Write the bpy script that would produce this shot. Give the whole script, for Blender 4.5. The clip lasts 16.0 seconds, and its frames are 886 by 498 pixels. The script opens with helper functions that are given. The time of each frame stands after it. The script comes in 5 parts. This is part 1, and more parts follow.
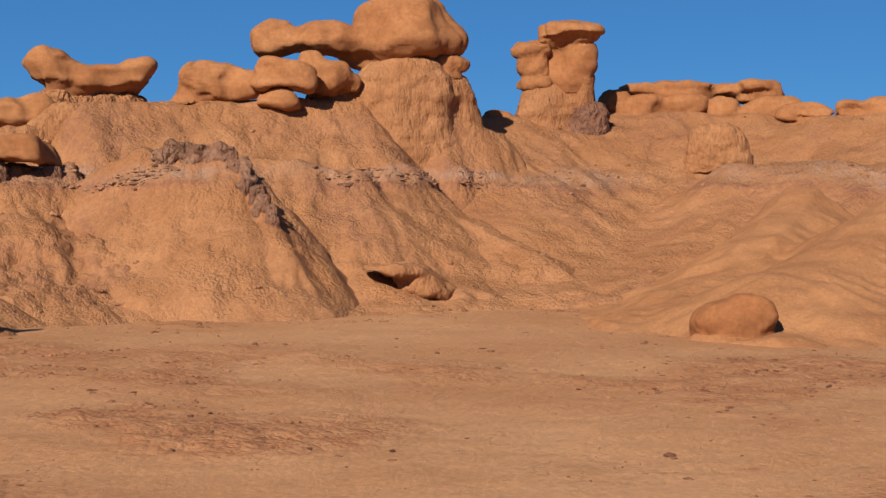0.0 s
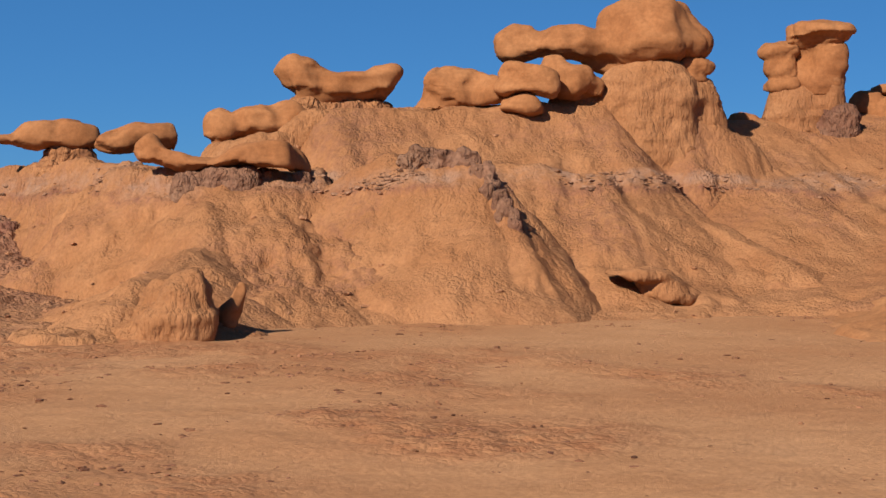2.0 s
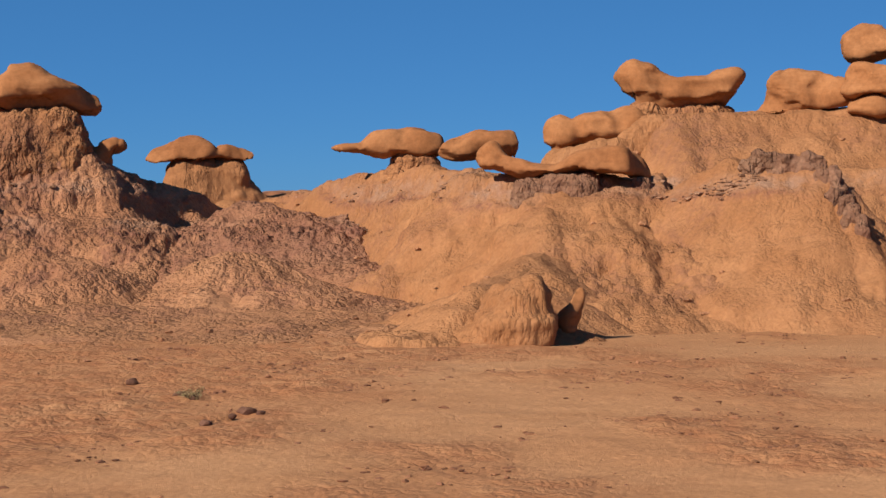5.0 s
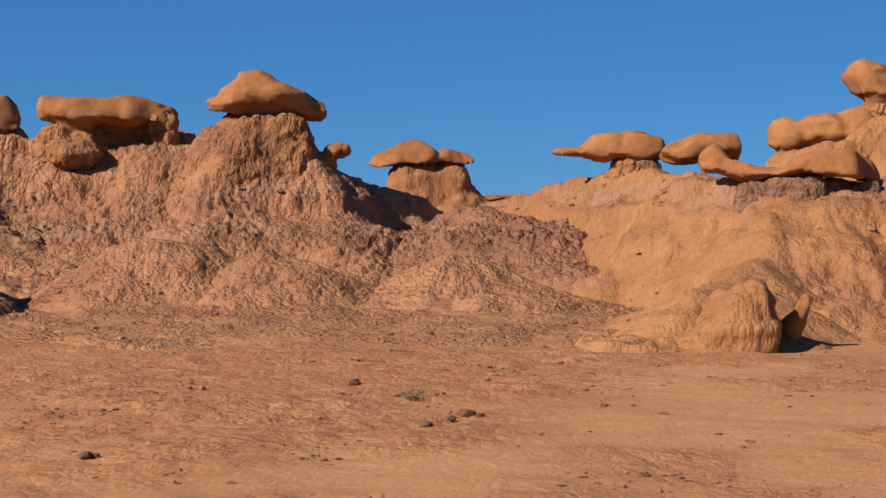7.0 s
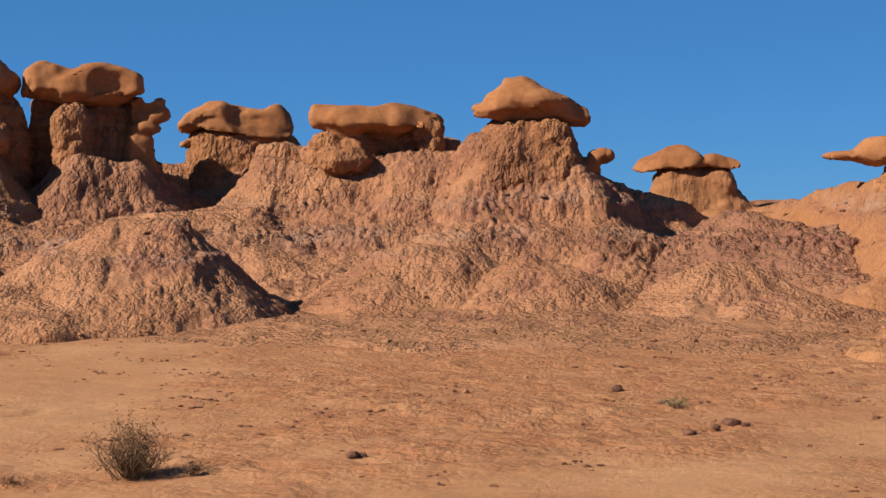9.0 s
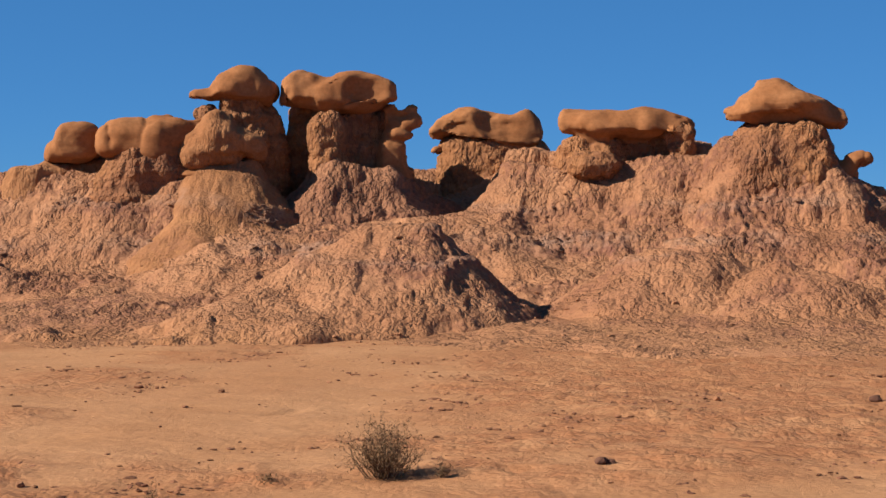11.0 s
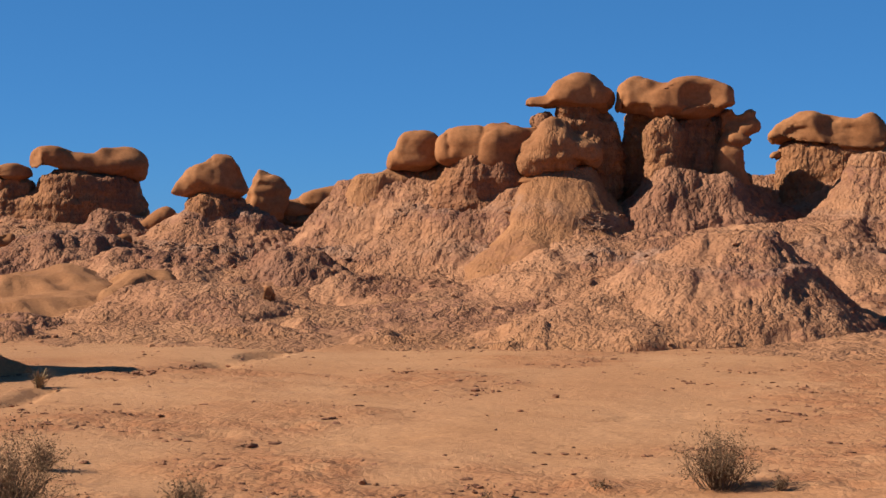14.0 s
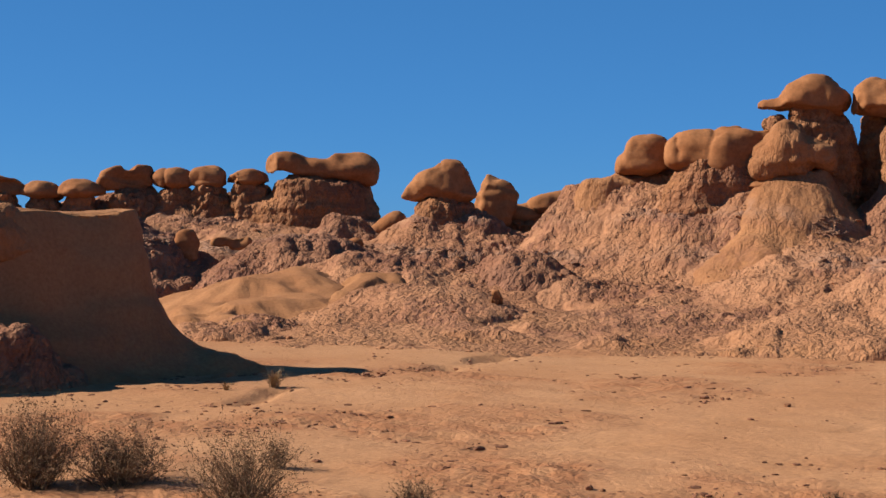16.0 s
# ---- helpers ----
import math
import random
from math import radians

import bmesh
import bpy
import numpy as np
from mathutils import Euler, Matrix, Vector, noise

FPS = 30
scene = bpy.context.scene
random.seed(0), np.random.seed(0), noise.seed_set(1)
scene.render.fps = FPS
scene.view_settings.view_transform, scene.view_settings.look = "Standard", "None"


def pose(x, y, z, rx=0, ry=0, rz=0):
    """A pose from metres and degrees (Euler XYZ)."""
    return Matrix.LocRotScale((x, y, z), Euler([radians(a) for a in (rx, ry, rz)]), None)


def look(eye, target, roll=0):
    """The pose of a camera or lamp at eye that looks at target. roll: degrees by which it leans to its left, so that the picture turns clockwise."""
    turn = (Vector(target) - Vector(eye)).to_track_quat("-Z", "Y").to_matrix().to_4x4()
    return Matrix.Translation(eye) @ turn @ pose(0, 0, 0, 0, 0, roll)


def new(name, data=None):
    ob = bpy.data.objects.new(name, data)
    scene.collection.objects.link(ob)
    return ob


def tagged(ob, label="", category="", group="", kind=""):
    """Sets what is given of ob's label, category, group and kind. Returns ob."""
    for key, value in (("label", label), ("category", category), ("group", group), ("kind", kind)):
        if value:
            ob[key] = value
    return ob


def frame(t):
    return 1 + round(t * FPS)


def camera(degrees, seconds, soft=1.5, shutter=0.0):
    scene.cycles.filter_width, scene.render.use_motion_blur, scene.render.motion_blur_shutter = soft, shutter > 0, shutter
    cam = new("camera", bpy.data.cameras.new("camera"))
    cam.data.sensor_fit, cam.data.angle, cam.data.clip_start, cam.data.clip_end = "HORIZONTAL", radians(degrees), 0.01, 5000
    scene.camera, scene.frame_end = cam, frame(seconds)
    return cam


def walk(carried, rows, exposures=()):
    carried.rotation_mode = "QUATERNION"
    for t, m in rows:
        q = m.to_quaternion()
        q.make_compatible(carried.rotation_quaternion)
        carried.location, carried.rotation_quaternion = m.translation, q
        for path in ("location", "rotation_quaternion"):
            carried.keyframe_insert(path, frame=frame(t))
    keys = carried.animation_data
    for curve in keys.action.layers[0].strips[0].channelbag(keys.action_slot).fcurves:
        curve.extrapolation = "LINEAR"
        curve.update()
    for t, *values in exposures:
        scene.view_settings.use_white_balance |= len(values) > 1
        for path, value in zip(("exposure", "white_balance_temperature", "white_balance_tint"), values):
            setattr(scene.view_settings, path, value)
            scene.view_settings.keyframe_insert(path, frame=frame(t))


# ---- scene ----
cam = camera(31.96, 16.0)
# seconds, turn, tilt, lean of a camera that pans to its left from one spot
PAN = [
    (0, -34.997, -2.105, 0.066), (0.5, -32.812, -2.071, 0.099), (1, -30.547, -2.030, 0.055), (1.5, -28.322, -1.986, 0.026),
    (2, -26.041, -1.954, 0.009), (2.5, -23.797, -1.916, 0.008), (3, -21.613, -1.878, -0.002), (5.5, -11.438, -1.685, -0.074),
    (6, -9.309, -1.652, -0.010), (6.5, -7.384, -1.607, -0.041), (7, -5.403, -1.564, -0.050), (7.5, -3.189, -1.514, -0.070),
    (8, -0.718, -1.465, -0.038), (8.5, 1.791, -1.409, -0.014), (9, 4.321, -1.357, -0.026), (11.5, 15.781, -1.121, -0.037),
    (12, 18.087, -1.069, -0.004), (12.5, 20.370, -1.027, -0.018), (13, 22.440, -0.987, 0.009), (13.5, 24.191, -0.968, 0.023),
    (14, 25.882, -0.926, 0.028), (14.5, 27.824, -0.885, 0.060), (15, 29.788, -0.850, 0.081), (15.5, 31.914, -0.813, 0.121),
    (16, 34.297, -0.773, 0.170)]
walk(cam, [(t, pose(0, 0, 1.6, 0, 0, a) @ pose(0, 0, 0, 90 + b, 0, 0) @ pose(0, 0, 0, 0, 0, c)) for t, a, b, c in PAN], exposures=[(0, 0.46, 6430, 10), (5.5, 0.48, 6500, 10), (9, 0.62, 6500, 10), (12, 0.67, 6470, 10), (16, 0.68, 6380, 10)])

# ---------------------------------------------------------------- world and sun
SUN_TURN, SUN_UP = 120.0, 34.0          # degrees: compass turn from +y (anticlockwise) and height
world = bpy.data.worlds.new("desert_sky")
scene.world = world
world.use_nodes = True
wn = world.node_tree.nodes
sky = wn.new("ShaderNodeTexSky")
sky.sky_type = "NISHITA"
sky.sun_disc = False
sky.sun_elevation = radians(SUN_UP)
sky.sun_rotation = radians(-SUN_TURN)
sky.altitude = 3000
sky.air_density, sky.dust_density, sky.ozone_density = 1.0, 0.0, 4.0
tint = wn.new("ShaderNodeMix")
tint.data_type, tint.blend_type = "RGBA", "MULTIPLY"
tint.inputs[0].default_value = 1.0
tint.inputs[7].default_value = (0.36, 0.69, 1.00, 1)      # the clear, dry air of a high desert
world.node_tree.links.new(sky.outputs[0], tint.inputs[6])
even = wn.new("ShaderNodeMix")
even.data_type = "RGBA"
even.inputs[0].default_value = 0.65
even.inputs[7].default_value = (0.75, 3.05, 7.3, 1)
world.node_tree.links.new(tint.outputs[2], even.inputs[6])
where = wn.new("ShaderNodeTexCoord")
split = wn.new("ShaderNodeSeparateXYZ")
world.node_tree.links.new(where.outputs["Generated"], split.inputs[0])
zenith = wn.new("ShaderNodeMapRange")                     # the deep blue overhead
for k, value in ((1, 0.02), (2, 0.75), (3, 1.12), (4, 0.40)):
    zenith.inputs[k].default_value = value
world.node_tree.links.new(split.outputs[2], zenith.inputs[0])
deep = wn.new("ShaderNodeMix")
deep.data_type, deep.blend_type = "RGBA", "MULTIPLY"
deep.inputs[0].default_value = 1.0
world.node_tree.links.new(even.outputs[2], deep.inputs[6])
world.node_tree.links.new(zenith.outputs[0], deep.inputs[7])
world.node_tree.links.new(deep.outputs[2], wn["Background"].inputs[0])
wn["Background"].inputs[1].default_value = 0.0495

sun = new("sun", bpy.data.lights.new("sun", "SUN"))
sun.data.energy, sun.data.angle, sun.data.color = 5.0, radians(0.6), (1.0, 0.89, 0.74)
_s = (-math.sin(radians(SUN_TURN)) * math.cos(radians(SUN_UP)), math.cos(radians(SUN_TURN)) * math.cos(radians(SUN_UP)), math.sin(radians(SUN_UP)))
sun.matrix_world = look((_s[0] * 60, _s[1] * 60, _s[2] * 60), (0, 0, 0))


# ---------------------------------------------------------------- materials
def material(name, dark, light, patch=None, grain=30.0, blotch=1.2, bump=0.35, fine=160.0, rough=0.92,
             strata=0.0, cracks=0.0, island=0.0, lumps=0.0, lump_bump=0.8, worn=None, swell=0.0, stain=0.4, slope=None, drawn=0.45):
    """Dry earth or sandstone: two scales of colour, fine relief, and where asked for strata, cracks, lumps, a worn floor or a crusted slope."""
    m = bpy.data.materials.new(name)
    m.use_nodes = True
    nt = m.node_tree
    N, L = nt.nodes, nt.links
    bsdf = N["Principled BSDF"]
    bsdf.inputs["Roughness"].default_value = rough
    bsdf.inputs["Specular IOR Level"].default_value = 0.12
    pos = N.new("ShaderNodeNewGeometry").outputs["Position"]

    def tex(scale, detail=6.0, rgh=0.6, vec=pos):
        n = N.new("ShaderNodeTexNoise")
        n.inputs["Scale"].default_value, n.inputs["Detail"].default_value, n.inputs["Roughness"].default_value = scale, detail, rgh
        L.new(vec, n.inputs["Vector"])
        return n.outputs["Fac"]

    def ramp(fac, a, b, lo=0.35, hi=0.65):
        r = N.new("ShaderNodeValToRGB")
        e = r.color_ramp.elements
        e[0].position, e[1].position = lo, hi
        e[0].color, e[1].color = (*a, 1), (*b, 1)
        L.new(fac, r.inputs[0])
        return r.outputs[0]

    def grey(fac, lo, hi, a=0.0, b=1.0):
        return ramp(fac, (a,) * 3, (b,) * 3, lo, hi)

    def mix(fac, a, b, how="MIX"):
        n = N.new("ShaderNodeMix")
        n.data_type, n.blend_type = "RGBA", how
        if isinstance(fac, float):
            n.inputs[0].default_value = fac
        else:
            L.new(fac, n.inputs[0])
        for s, v in ((n.inputs[6], a), (n.inputs[7], b)):
            if isinstance(v, tuple):
                s.default_value = (*v, 1)
            else:
                L.new(v, s)
        return n.outputs[2]

    def calc(op, a, b):
        n = N.new("ShaderNodeMath")
        n.operation = op
        for s, v in ((n.inputs[0], a), (n.inputs[1], b)):
            if isinstance(v, (int, float)):
                s.default_value = v
            else:
                L.new(v, s)
        return n.outputs[0]

    col = ramp(tex(blotch, 5.0, 0.55), dark, light)
    if patch:
        col = mix(grey(tex(0.45, 7.0, 0.62), 0.48, 0.66, 0.0, 0.85), col, patch)
    if worn:
        at = N.new("ShaderNodeAttribute")
        at.attribute_name = "worn"
        col = mix(calc("MULTIPLY", grey(at.outputs["Fac"], 0.03, 0.5), grey(tex(3.0, 7.0, 0.7), 0.36, 0.58, 0.15, 1.0)), col, worn)
    if strata:
        flat = N.new("ShaderNodeMapping")
        flat.inputs["Scale"].default_value = (0.5, 0.5, 9.0)
        L.new(pos, flat.inputs["Vector"])
        beds = tex(1.0, 3.0, 0.6, flat.outputs[0])
        col = mix(strata, col, ramp(beds, (0.55, 0.5, 0.48), (1.25, 1.2, 1.12), 0.36, 0.62), "MULTIPLY")
    if slope:                             # broken dark crust, pale beds and a sandy foot, where the slope carries them
        def carried(name):
            n = N.new("ShaderNodeAttribute")
            n.attribute_name = name
            return n.outputs["Fac"]
        crust, bed, red, foot = (carried(k) for k in ("crust", "bed", "red_bed", "foot"))
        col = mix(calc("MULTIPLY", crust, grey(tex(6.5, 6.0, 0.7), 0.40, 0.58, 0.0, slope)), col, (0.212, 0.096, 0.064))
        col = mix(calc("MULTIPLY", bed, grey(tex(4.0, 6.0, 0.7), 0.38, 0.62, 0.05, 0.8)), col, (0.290, 0.190, 0.145))
        col = mix(calc("MULTIPLY", red, grey(tex(7.0, 6.0, 0.7), 0.40, 0.58, 0.1, 0.85)), col, (0.17, 0.072, 0.056))
        col = mix(calc("MULTIPLY", foot, grey(tex(2.6, 6.0, 0.7), 0.34, 0.62, 0.2, 0.85)), col, (0.365, 0.182, 0.088))
    g = tex(grain, 8.0, 0.7)
    col = mix(0.6, col, ramp(g, (0.66, 0.62, 0.60), (1.30, 1.30, 1.30), 0.3, 0.7), "MULTIPLY")
    height = calc("ADD", calc("MULTIPLY", g, 0.6), calc("MULTIPLY", tex(fine, 4.0, 0.6), 0.25))
    if swell:
        height = calc("ADD", height, calc("MULTIPLY", tex(5.0, 7.0, 0.68), swell))
    if cracks:
        v = N.new("ShaderNodeTexVoronoi")
        v.feature = "DISTANCE_TO_EDGE"
        v.inputs["Scale"].default_value = cracks
        w = N.new("ShaderNodeVectorMath")
        w.operation = "ADD"
        nz = N.new("ShaderNodeTexNoise")
        nz.inputs["Scale"].default_value = 3.0
        L.new(pos, nz.inputs["Vector"])
        L.new(pos, w.inputs[0])
        L.new(nz.outputs["Color"], w.inputs[1])
        L.new(w.outputs[0], v.inputs["Vector"])
        ck = calc("MULTIPLY", grey(v.outputs["Distance"], 0.0, 0.05, 1.0, 0.0), grey(tex(2.4, 5.0), 0.5, 0.62))
        col = mix(calc("MULTIPLY", ck, 0.28), col, (0.10, 0.045, 0.025))
        height = calc("SUBTRACT", height, calc("MULTIPLY", ck, 0.35))
    if island:
        geo = N.new("ShaderNodeNewGeometry")
        col = mix(island, col, ramp(geo.outputs["Random Per Island"], (0.5, 0.46, 0.44), (1.35, 1.3, 1.3), 0.0, 1.0), "MULTIPLY")
    L.new(col, bsdf.inputs["Base Color"])
    under = None
    if lumps:
        mp = N.new("ShaderNodeMapping")
        mp.inputs["Scale"].default_value = (1.0, 1.0, drawn)
        L.new(pos, mp.inputs["Vector"])
        wq = N.new("ShaderNodeTexNoise")
        wq.inputs["Scale"].default_value, wq.inputs["Detail"].default_value = 5.0, 3.0
        L.new(pos, wq.inputs["Vector"])
        ws = N.new("ShaderNodeVectorMath")
        ws.operation = "MULTIPLY_ADD"
        L.new(wq.outputs["Color"], ws.inputs[0])
        ws.inputs[1].default_value = (0.10, 0.10, 0.10)
        L.new(mp.outputs[0], ws.inputs[2])
        hs = None
        for sc, am in ((lumps * 0.45, 0.6), (lumps, 0.8), (lumps * 2.3, 0.4)):
            v = N.new("ShaderNodeTexVoronoi")
            v.inputs["Scale"].default_value = sc
            L.new(ws.outputs[0], v.inputs["Vector"])
            dome = calc("MULTIPLY", calc("SUBTRACT", 1.0, calc("POWER", v.outputs["Distance"], 1.7)), am)
            hs = dome if hs is None else calc("ADD", hs, dome)
            if sc == lumps and not worn:      # some clods are darker, iron-stained
                sp = N.new("ShaderNodeSeparateColor")
                L.new(v.outputs["Color"], sp.inputs[0])
                odd = calc("MULTIPLY", grey(sp.outputs[0], 0.55, 0.8), grey(tex(1.7, 5.0, 0.6), 0.42, 0.60, 0.1, 1.0))
                col = mix(calc("MULTIPLY", odd, stain), col, (0.13, 0.058, 0.042))
                L.new(col, bsdf.inputs["Base Color"])
        if worn:
            hs = calc("MULTIPLY", hs, calc("ADD", calc("MULTIPLY", at.outputs["Fac"], 1.3), 0.12))
        else:
            hs = calc("MULTIPLY", hs, grey(tex(1.1, 5.0, 0.6), 0.36, 0.62, 0.1, 1.15))
        ub = N.new("ShaderNodeBump")
        ub.inputs["Strength"].default_value, ub.inputs["Distance"].default_value = lump_bump, 1.05 / lumps
        L.new(hs, ub.inputs["Height"])
        under = ub.outputs[0]
    b = N.new("ShaderNodeBump")
    if under is not None:
        L.new(under, b.inputs["Normal"])
    b.inputs["Strength"].default_value, b.inputs["Distance"].default_value = bump, 0.03
    L.new(height, b.inputs["Height"])
    L.new(b.outputs[0], bsdf.inputs["Normal"])
    return m


SAND = material("packed_sand", (0.380, 0.192, 0.093), (0.445, 0.242, 0.125), patch=(0.345, 0.160, 0.074), grain=24, blotch=0.9, bump=0.4, cracks=2.2,
                swell=1.3, lumps=13.0, lump_bump=0.30, worn=(0.318, 0.140, 0.066))
CAP = material("smooth_sandstone", (0.265, 0.112, 0.046), (0.330, 0.152, 0.067), patch=(0.235, 0.095, 0.040), grain=14, blotch=1.6, bump=0.3, fine=90, strata=0.12)
CRUMB = material("crumbling_siltstone", (0.280, 0.128, 0.060), (0.345, 0.167, 0.080), patch=(0.215, 0.098, 0.058), grain=18, blotch=2.2, bump=0.6, strata=0.3,
                 lumps=11.0, lump_bump=1.0)
GRIT = material("grey_broken_siltstone", (0.195, 0.104, 0.066), (0.285, 0.168, 0.112), patch=(0.155, 0.070, 0.047), grain=22, blotch=5.0, bump=0.7, strata=0.3,
                lumps=14.0, lump_bump=1.0, stain=0.4)
CLAY = material("clay_slope", (0.288, 0.132, 0.059), (0.345, 0.167, 0.079), patch=(0.265, 0.117, 0.053), grain=20, blotch=1.4, bump=0.5,
                lumps=21.0, lump_bump=0.6, stain=0.12, slope=0.45, drawn=0.2)
CRUST = material("crusted_clay", (0.345, 0.166, 0.087), (0.420, 0.214, 0.116), patch=(0.290, 0.132, 0.070), grain=16, blotch=1.8, bump=0.7,
                 lumps=15.0, lump_bump=1.0, stain=0.15, slope=0.8, drawn=0.45)
DARKCRUST = material("iron_dark_crust", (0.255, 0.119, 0.070), (0.330, 0.165, 0.093), patch=(0.205, 0.099, 0.068), grain=16, blotch=1.8, bump=0.7,
                     lumps=11.0, lump_bump=1.0, stain=0.35, slope=0.8)
SMOOTH = material("washed_clay", (0.285, 0.129, 0.057), (0.340, 0.164, 0.075), grain=22, blotch=0.9, bump=0.4, lumps=22.0, lump_bump=0.22, stain=0.1, slope=0.2)
BEDS = material("bed_pieces", (0.225, 0.120, 0.074), (0.310, 0.185, 0.122), grain=26, blotch=5.0, bump=0.6, island=0.5)
STONE = material("loose_stone", (0.15, 0.075, 0.043), (0.28, 0.145, 0.078), grain=30, blotch=5.0, bump=0.6, island=0.7)
CLOD = material("red_brown_clod", (0.150, 0.068, 0.043), (0.300, 0.145, 0.080), grain=30, blotch=5.0, bump=0.6, island=0.6)
DARK = material("dark_clod", (0.09, 0.045, 0.032), (0.16, 0.08, 0.055), grain=30, blotch=6.0, bump=0.8)
TWIG = material("dry_twig", (0.13, 0.083, 0.048), (0.22, 0.148, 0.088), grain=60, blotch=8, bump=0.3)
LEAF = material("grey_sage_leaf", (0.155, 0.092, 0.052), (0.25, 0.155, 0.088), grain=60, blotch=9, bump=0.2, island=0.6)
STRAW = material("dry_grass", (0.24, 0.16, 0.08), (0.33, 0.23, 0.12), grain=60, blotch=9, bump=0.2, island=0.6)
GREEN = material("green_grey_leaf", (0.20, 0.17, 0.085), (0.31, 0.26, 0.14), grain=60, blotch=9, bump=0.2, island=0.6)


# ---------------------------------------------------------------- noise on arrays
def _hash(ix, iy, iz, seed):
    h = (ix.astype(np.int64) * 374761393 + iy.astype(np.int64) * 668265263 + iz.astype(np.int64) * 2147483647 + seed * 1274126177) & 0xFFFFFFFF
    h = ((h ^ (h >> 13)) * 1274126177) & 0xFFFFFFFF
    h = ((h ^ (h >> 16)) * 2246822519) & 0xFFFFFFFF
    return (h ^ (h >> 15)) & 0xFFFFFFFF


def vnoise(p, seed=0):
    """Smooth noise from -1 to 1 at the rows of p."""
    i = np.floor(p).astype(np.int64)
    f = p - i
    f = f * f * f * (f * (f * 6 - 15) + 10)
    out = 0
    for dx in (0, 1):
        for dy in (0, 1):
            for dz in (0, 1):
                w = (f[:, 0] if dx else 1 - f[:, 0]) * (f[:, 1] if dy else 1 - f[:, 1]) * (f[:, 2] if dz else 1 - f[:, 2])
                out = out + w * (_hash(i[:, 0] + dx, i[:, 1] + dy, i[:, 2] + dz, seed) / 2147483647.5 - 1)
    return out


def fbm(p, octaves=4, seed=0, gain=0.5):
    out, a = 0, 1.0
    for k in range(octaves):
        out = out + a * vnoise(p, seed + 17 * k)
        p, a = p * 2.03 + 11.7, a * gain
    return out


def clods(p, seed=0):
    """Rounded lumps with sharp furrows between them: 1 on a lump, towards 0 in a furrow."""
    i = np.floor(p).astype(np.int64)
    f1 = np.full(len(p), 9.0)
    for dx in (-1, 0, 1):
        for dy in (-1, 0, 1):
            for dz in (-1, 0, 1):
                c = i + (dx, dy, dz)
                h = _hash(c[:, 0], c[:, 1], c[:, 2], seed)
                q = c + np.stack([(h & 1023) / 1023.0, ((h >> 10) & 1023) / 1023.0, ((h >> 20) & 1023) / 1023.0], 1)
                f1 = np.minimum(f1, ((p - q) ** 2).sum(1))
    return 1 - np.minimum(f1, 1.0)


# ---------------------------------------------------------------- mesh helpers
def mesh_from(name, verts, faces, mat, smooth=True):
    me = bpy.data.meshes.new(name)
    verts, faces = np.asarray(verts, np.float32), np.asarray(faces, np.int32)
    n = faces.shape[1]
    me.vertices.add(len(verts))
    me.vertices.foreach_set("co", verts.ravel())
    me.loops.add(faces.size)
    me.loops.foreach_set("vertex_index", faces.ravel())
    me.polygons.add(len(faces))
    me.polygons.foreach_set("loop_start", np.arange(0, faces.size, n, dtype=np.int32))
    me.polygons.foreach_set("loop_total", np.full(len(faces), n, np.int32))
    me.polygons.foreach_set("use_smooth", np.full(len(faces), smooth))
    me.update(calc_edges=True)
    me.materials.append(mat)
    return me


def part(name, me, parent, label=""):
    ob = new(name, me)
    if parent:
        ob.parent = parent
    return tagged(ob, label)


def surface(field, h):
    """Surface nets: the zero level of a 3D array of distances as quads, in units of cells."""
    s = field < 0
    nx, ny, nz = field.shape
    corner = [(a, b, c) for a in (0, 1) for b in (0, 1) for c in (0, 1)]
    cut = lambda arr, o: arr[o[0]:nx - 1 + o[0], o[1]:ny - 1 + o[1], o[2]:nz - 1 + o[2]]
    cnt = sum(cut(s, o).astype(np.int8) for o in corner)
    cell = np.argwhere((cnt > 0) & (cnt < 8))
    idx = -np.ones((nx - 1, ny - 1, nz - 1), np.int32)
    idx[tuple(cell.T)] = np.arange(len(cell))
    val = {o: field[cell[:, 0] + o[0], cell[:, 1] + o[1], cell[:, 2] + o[2]] for o in corner}
    acc, num = np.zeros((len(cell), 3)), np.zeros(len(cell))
    for a in corner:
        for b in corner:
            if sum(b) == sum(a) + 1 and all(y >= x for x, y in zip(a, b)):
                va, vb = val[a], val[b]
                m = (va < 0) != (vb < 0)
                t = np.where(m, va / np.where(m, va - vb, 1), 0)
                for k in range(3):
                    acc[:, k] += np.where(m, a[k] + t * (b[k] - a[k]), 0)
                num += m
    verts = cell + acc / num[:, None]
    quads = []
    for ax in range(3):
        u, v = (ax + 1) % 3, (ax + 2) % 3
        lo, hi = [slice(None)] * 3, [slice(None)] * 3
        lo[ax], hi[ax] = slice(0, -1), slice(1, None)
        ch = np.argwhere(s[tuple(lo)] != s[tuple(hi)])
        ch = ch[(ch[:, u] > 0) & (ch[:, v] > 0) & (ch[:, u] < field.shape[u] - 1) & (ch[:, v] < field.shape[v] - 1)]
        inside = s[tuple(ch.T)]
        eu, ev = np.eye(3, dtype=int)[u], np.eye(3, dtype=int)[v]
        q = np.stack([idx[tuple((ch - eu - ev).T)], idx[tuple((ch - ev).T)], idx[tuple(ch.T)], idx[tuple((ch - eu).T)]], 1)
        quads.append(np.where(inside[:, None], q, q[:, ::-1]))
    return verts * h, np.concatenate(quads)


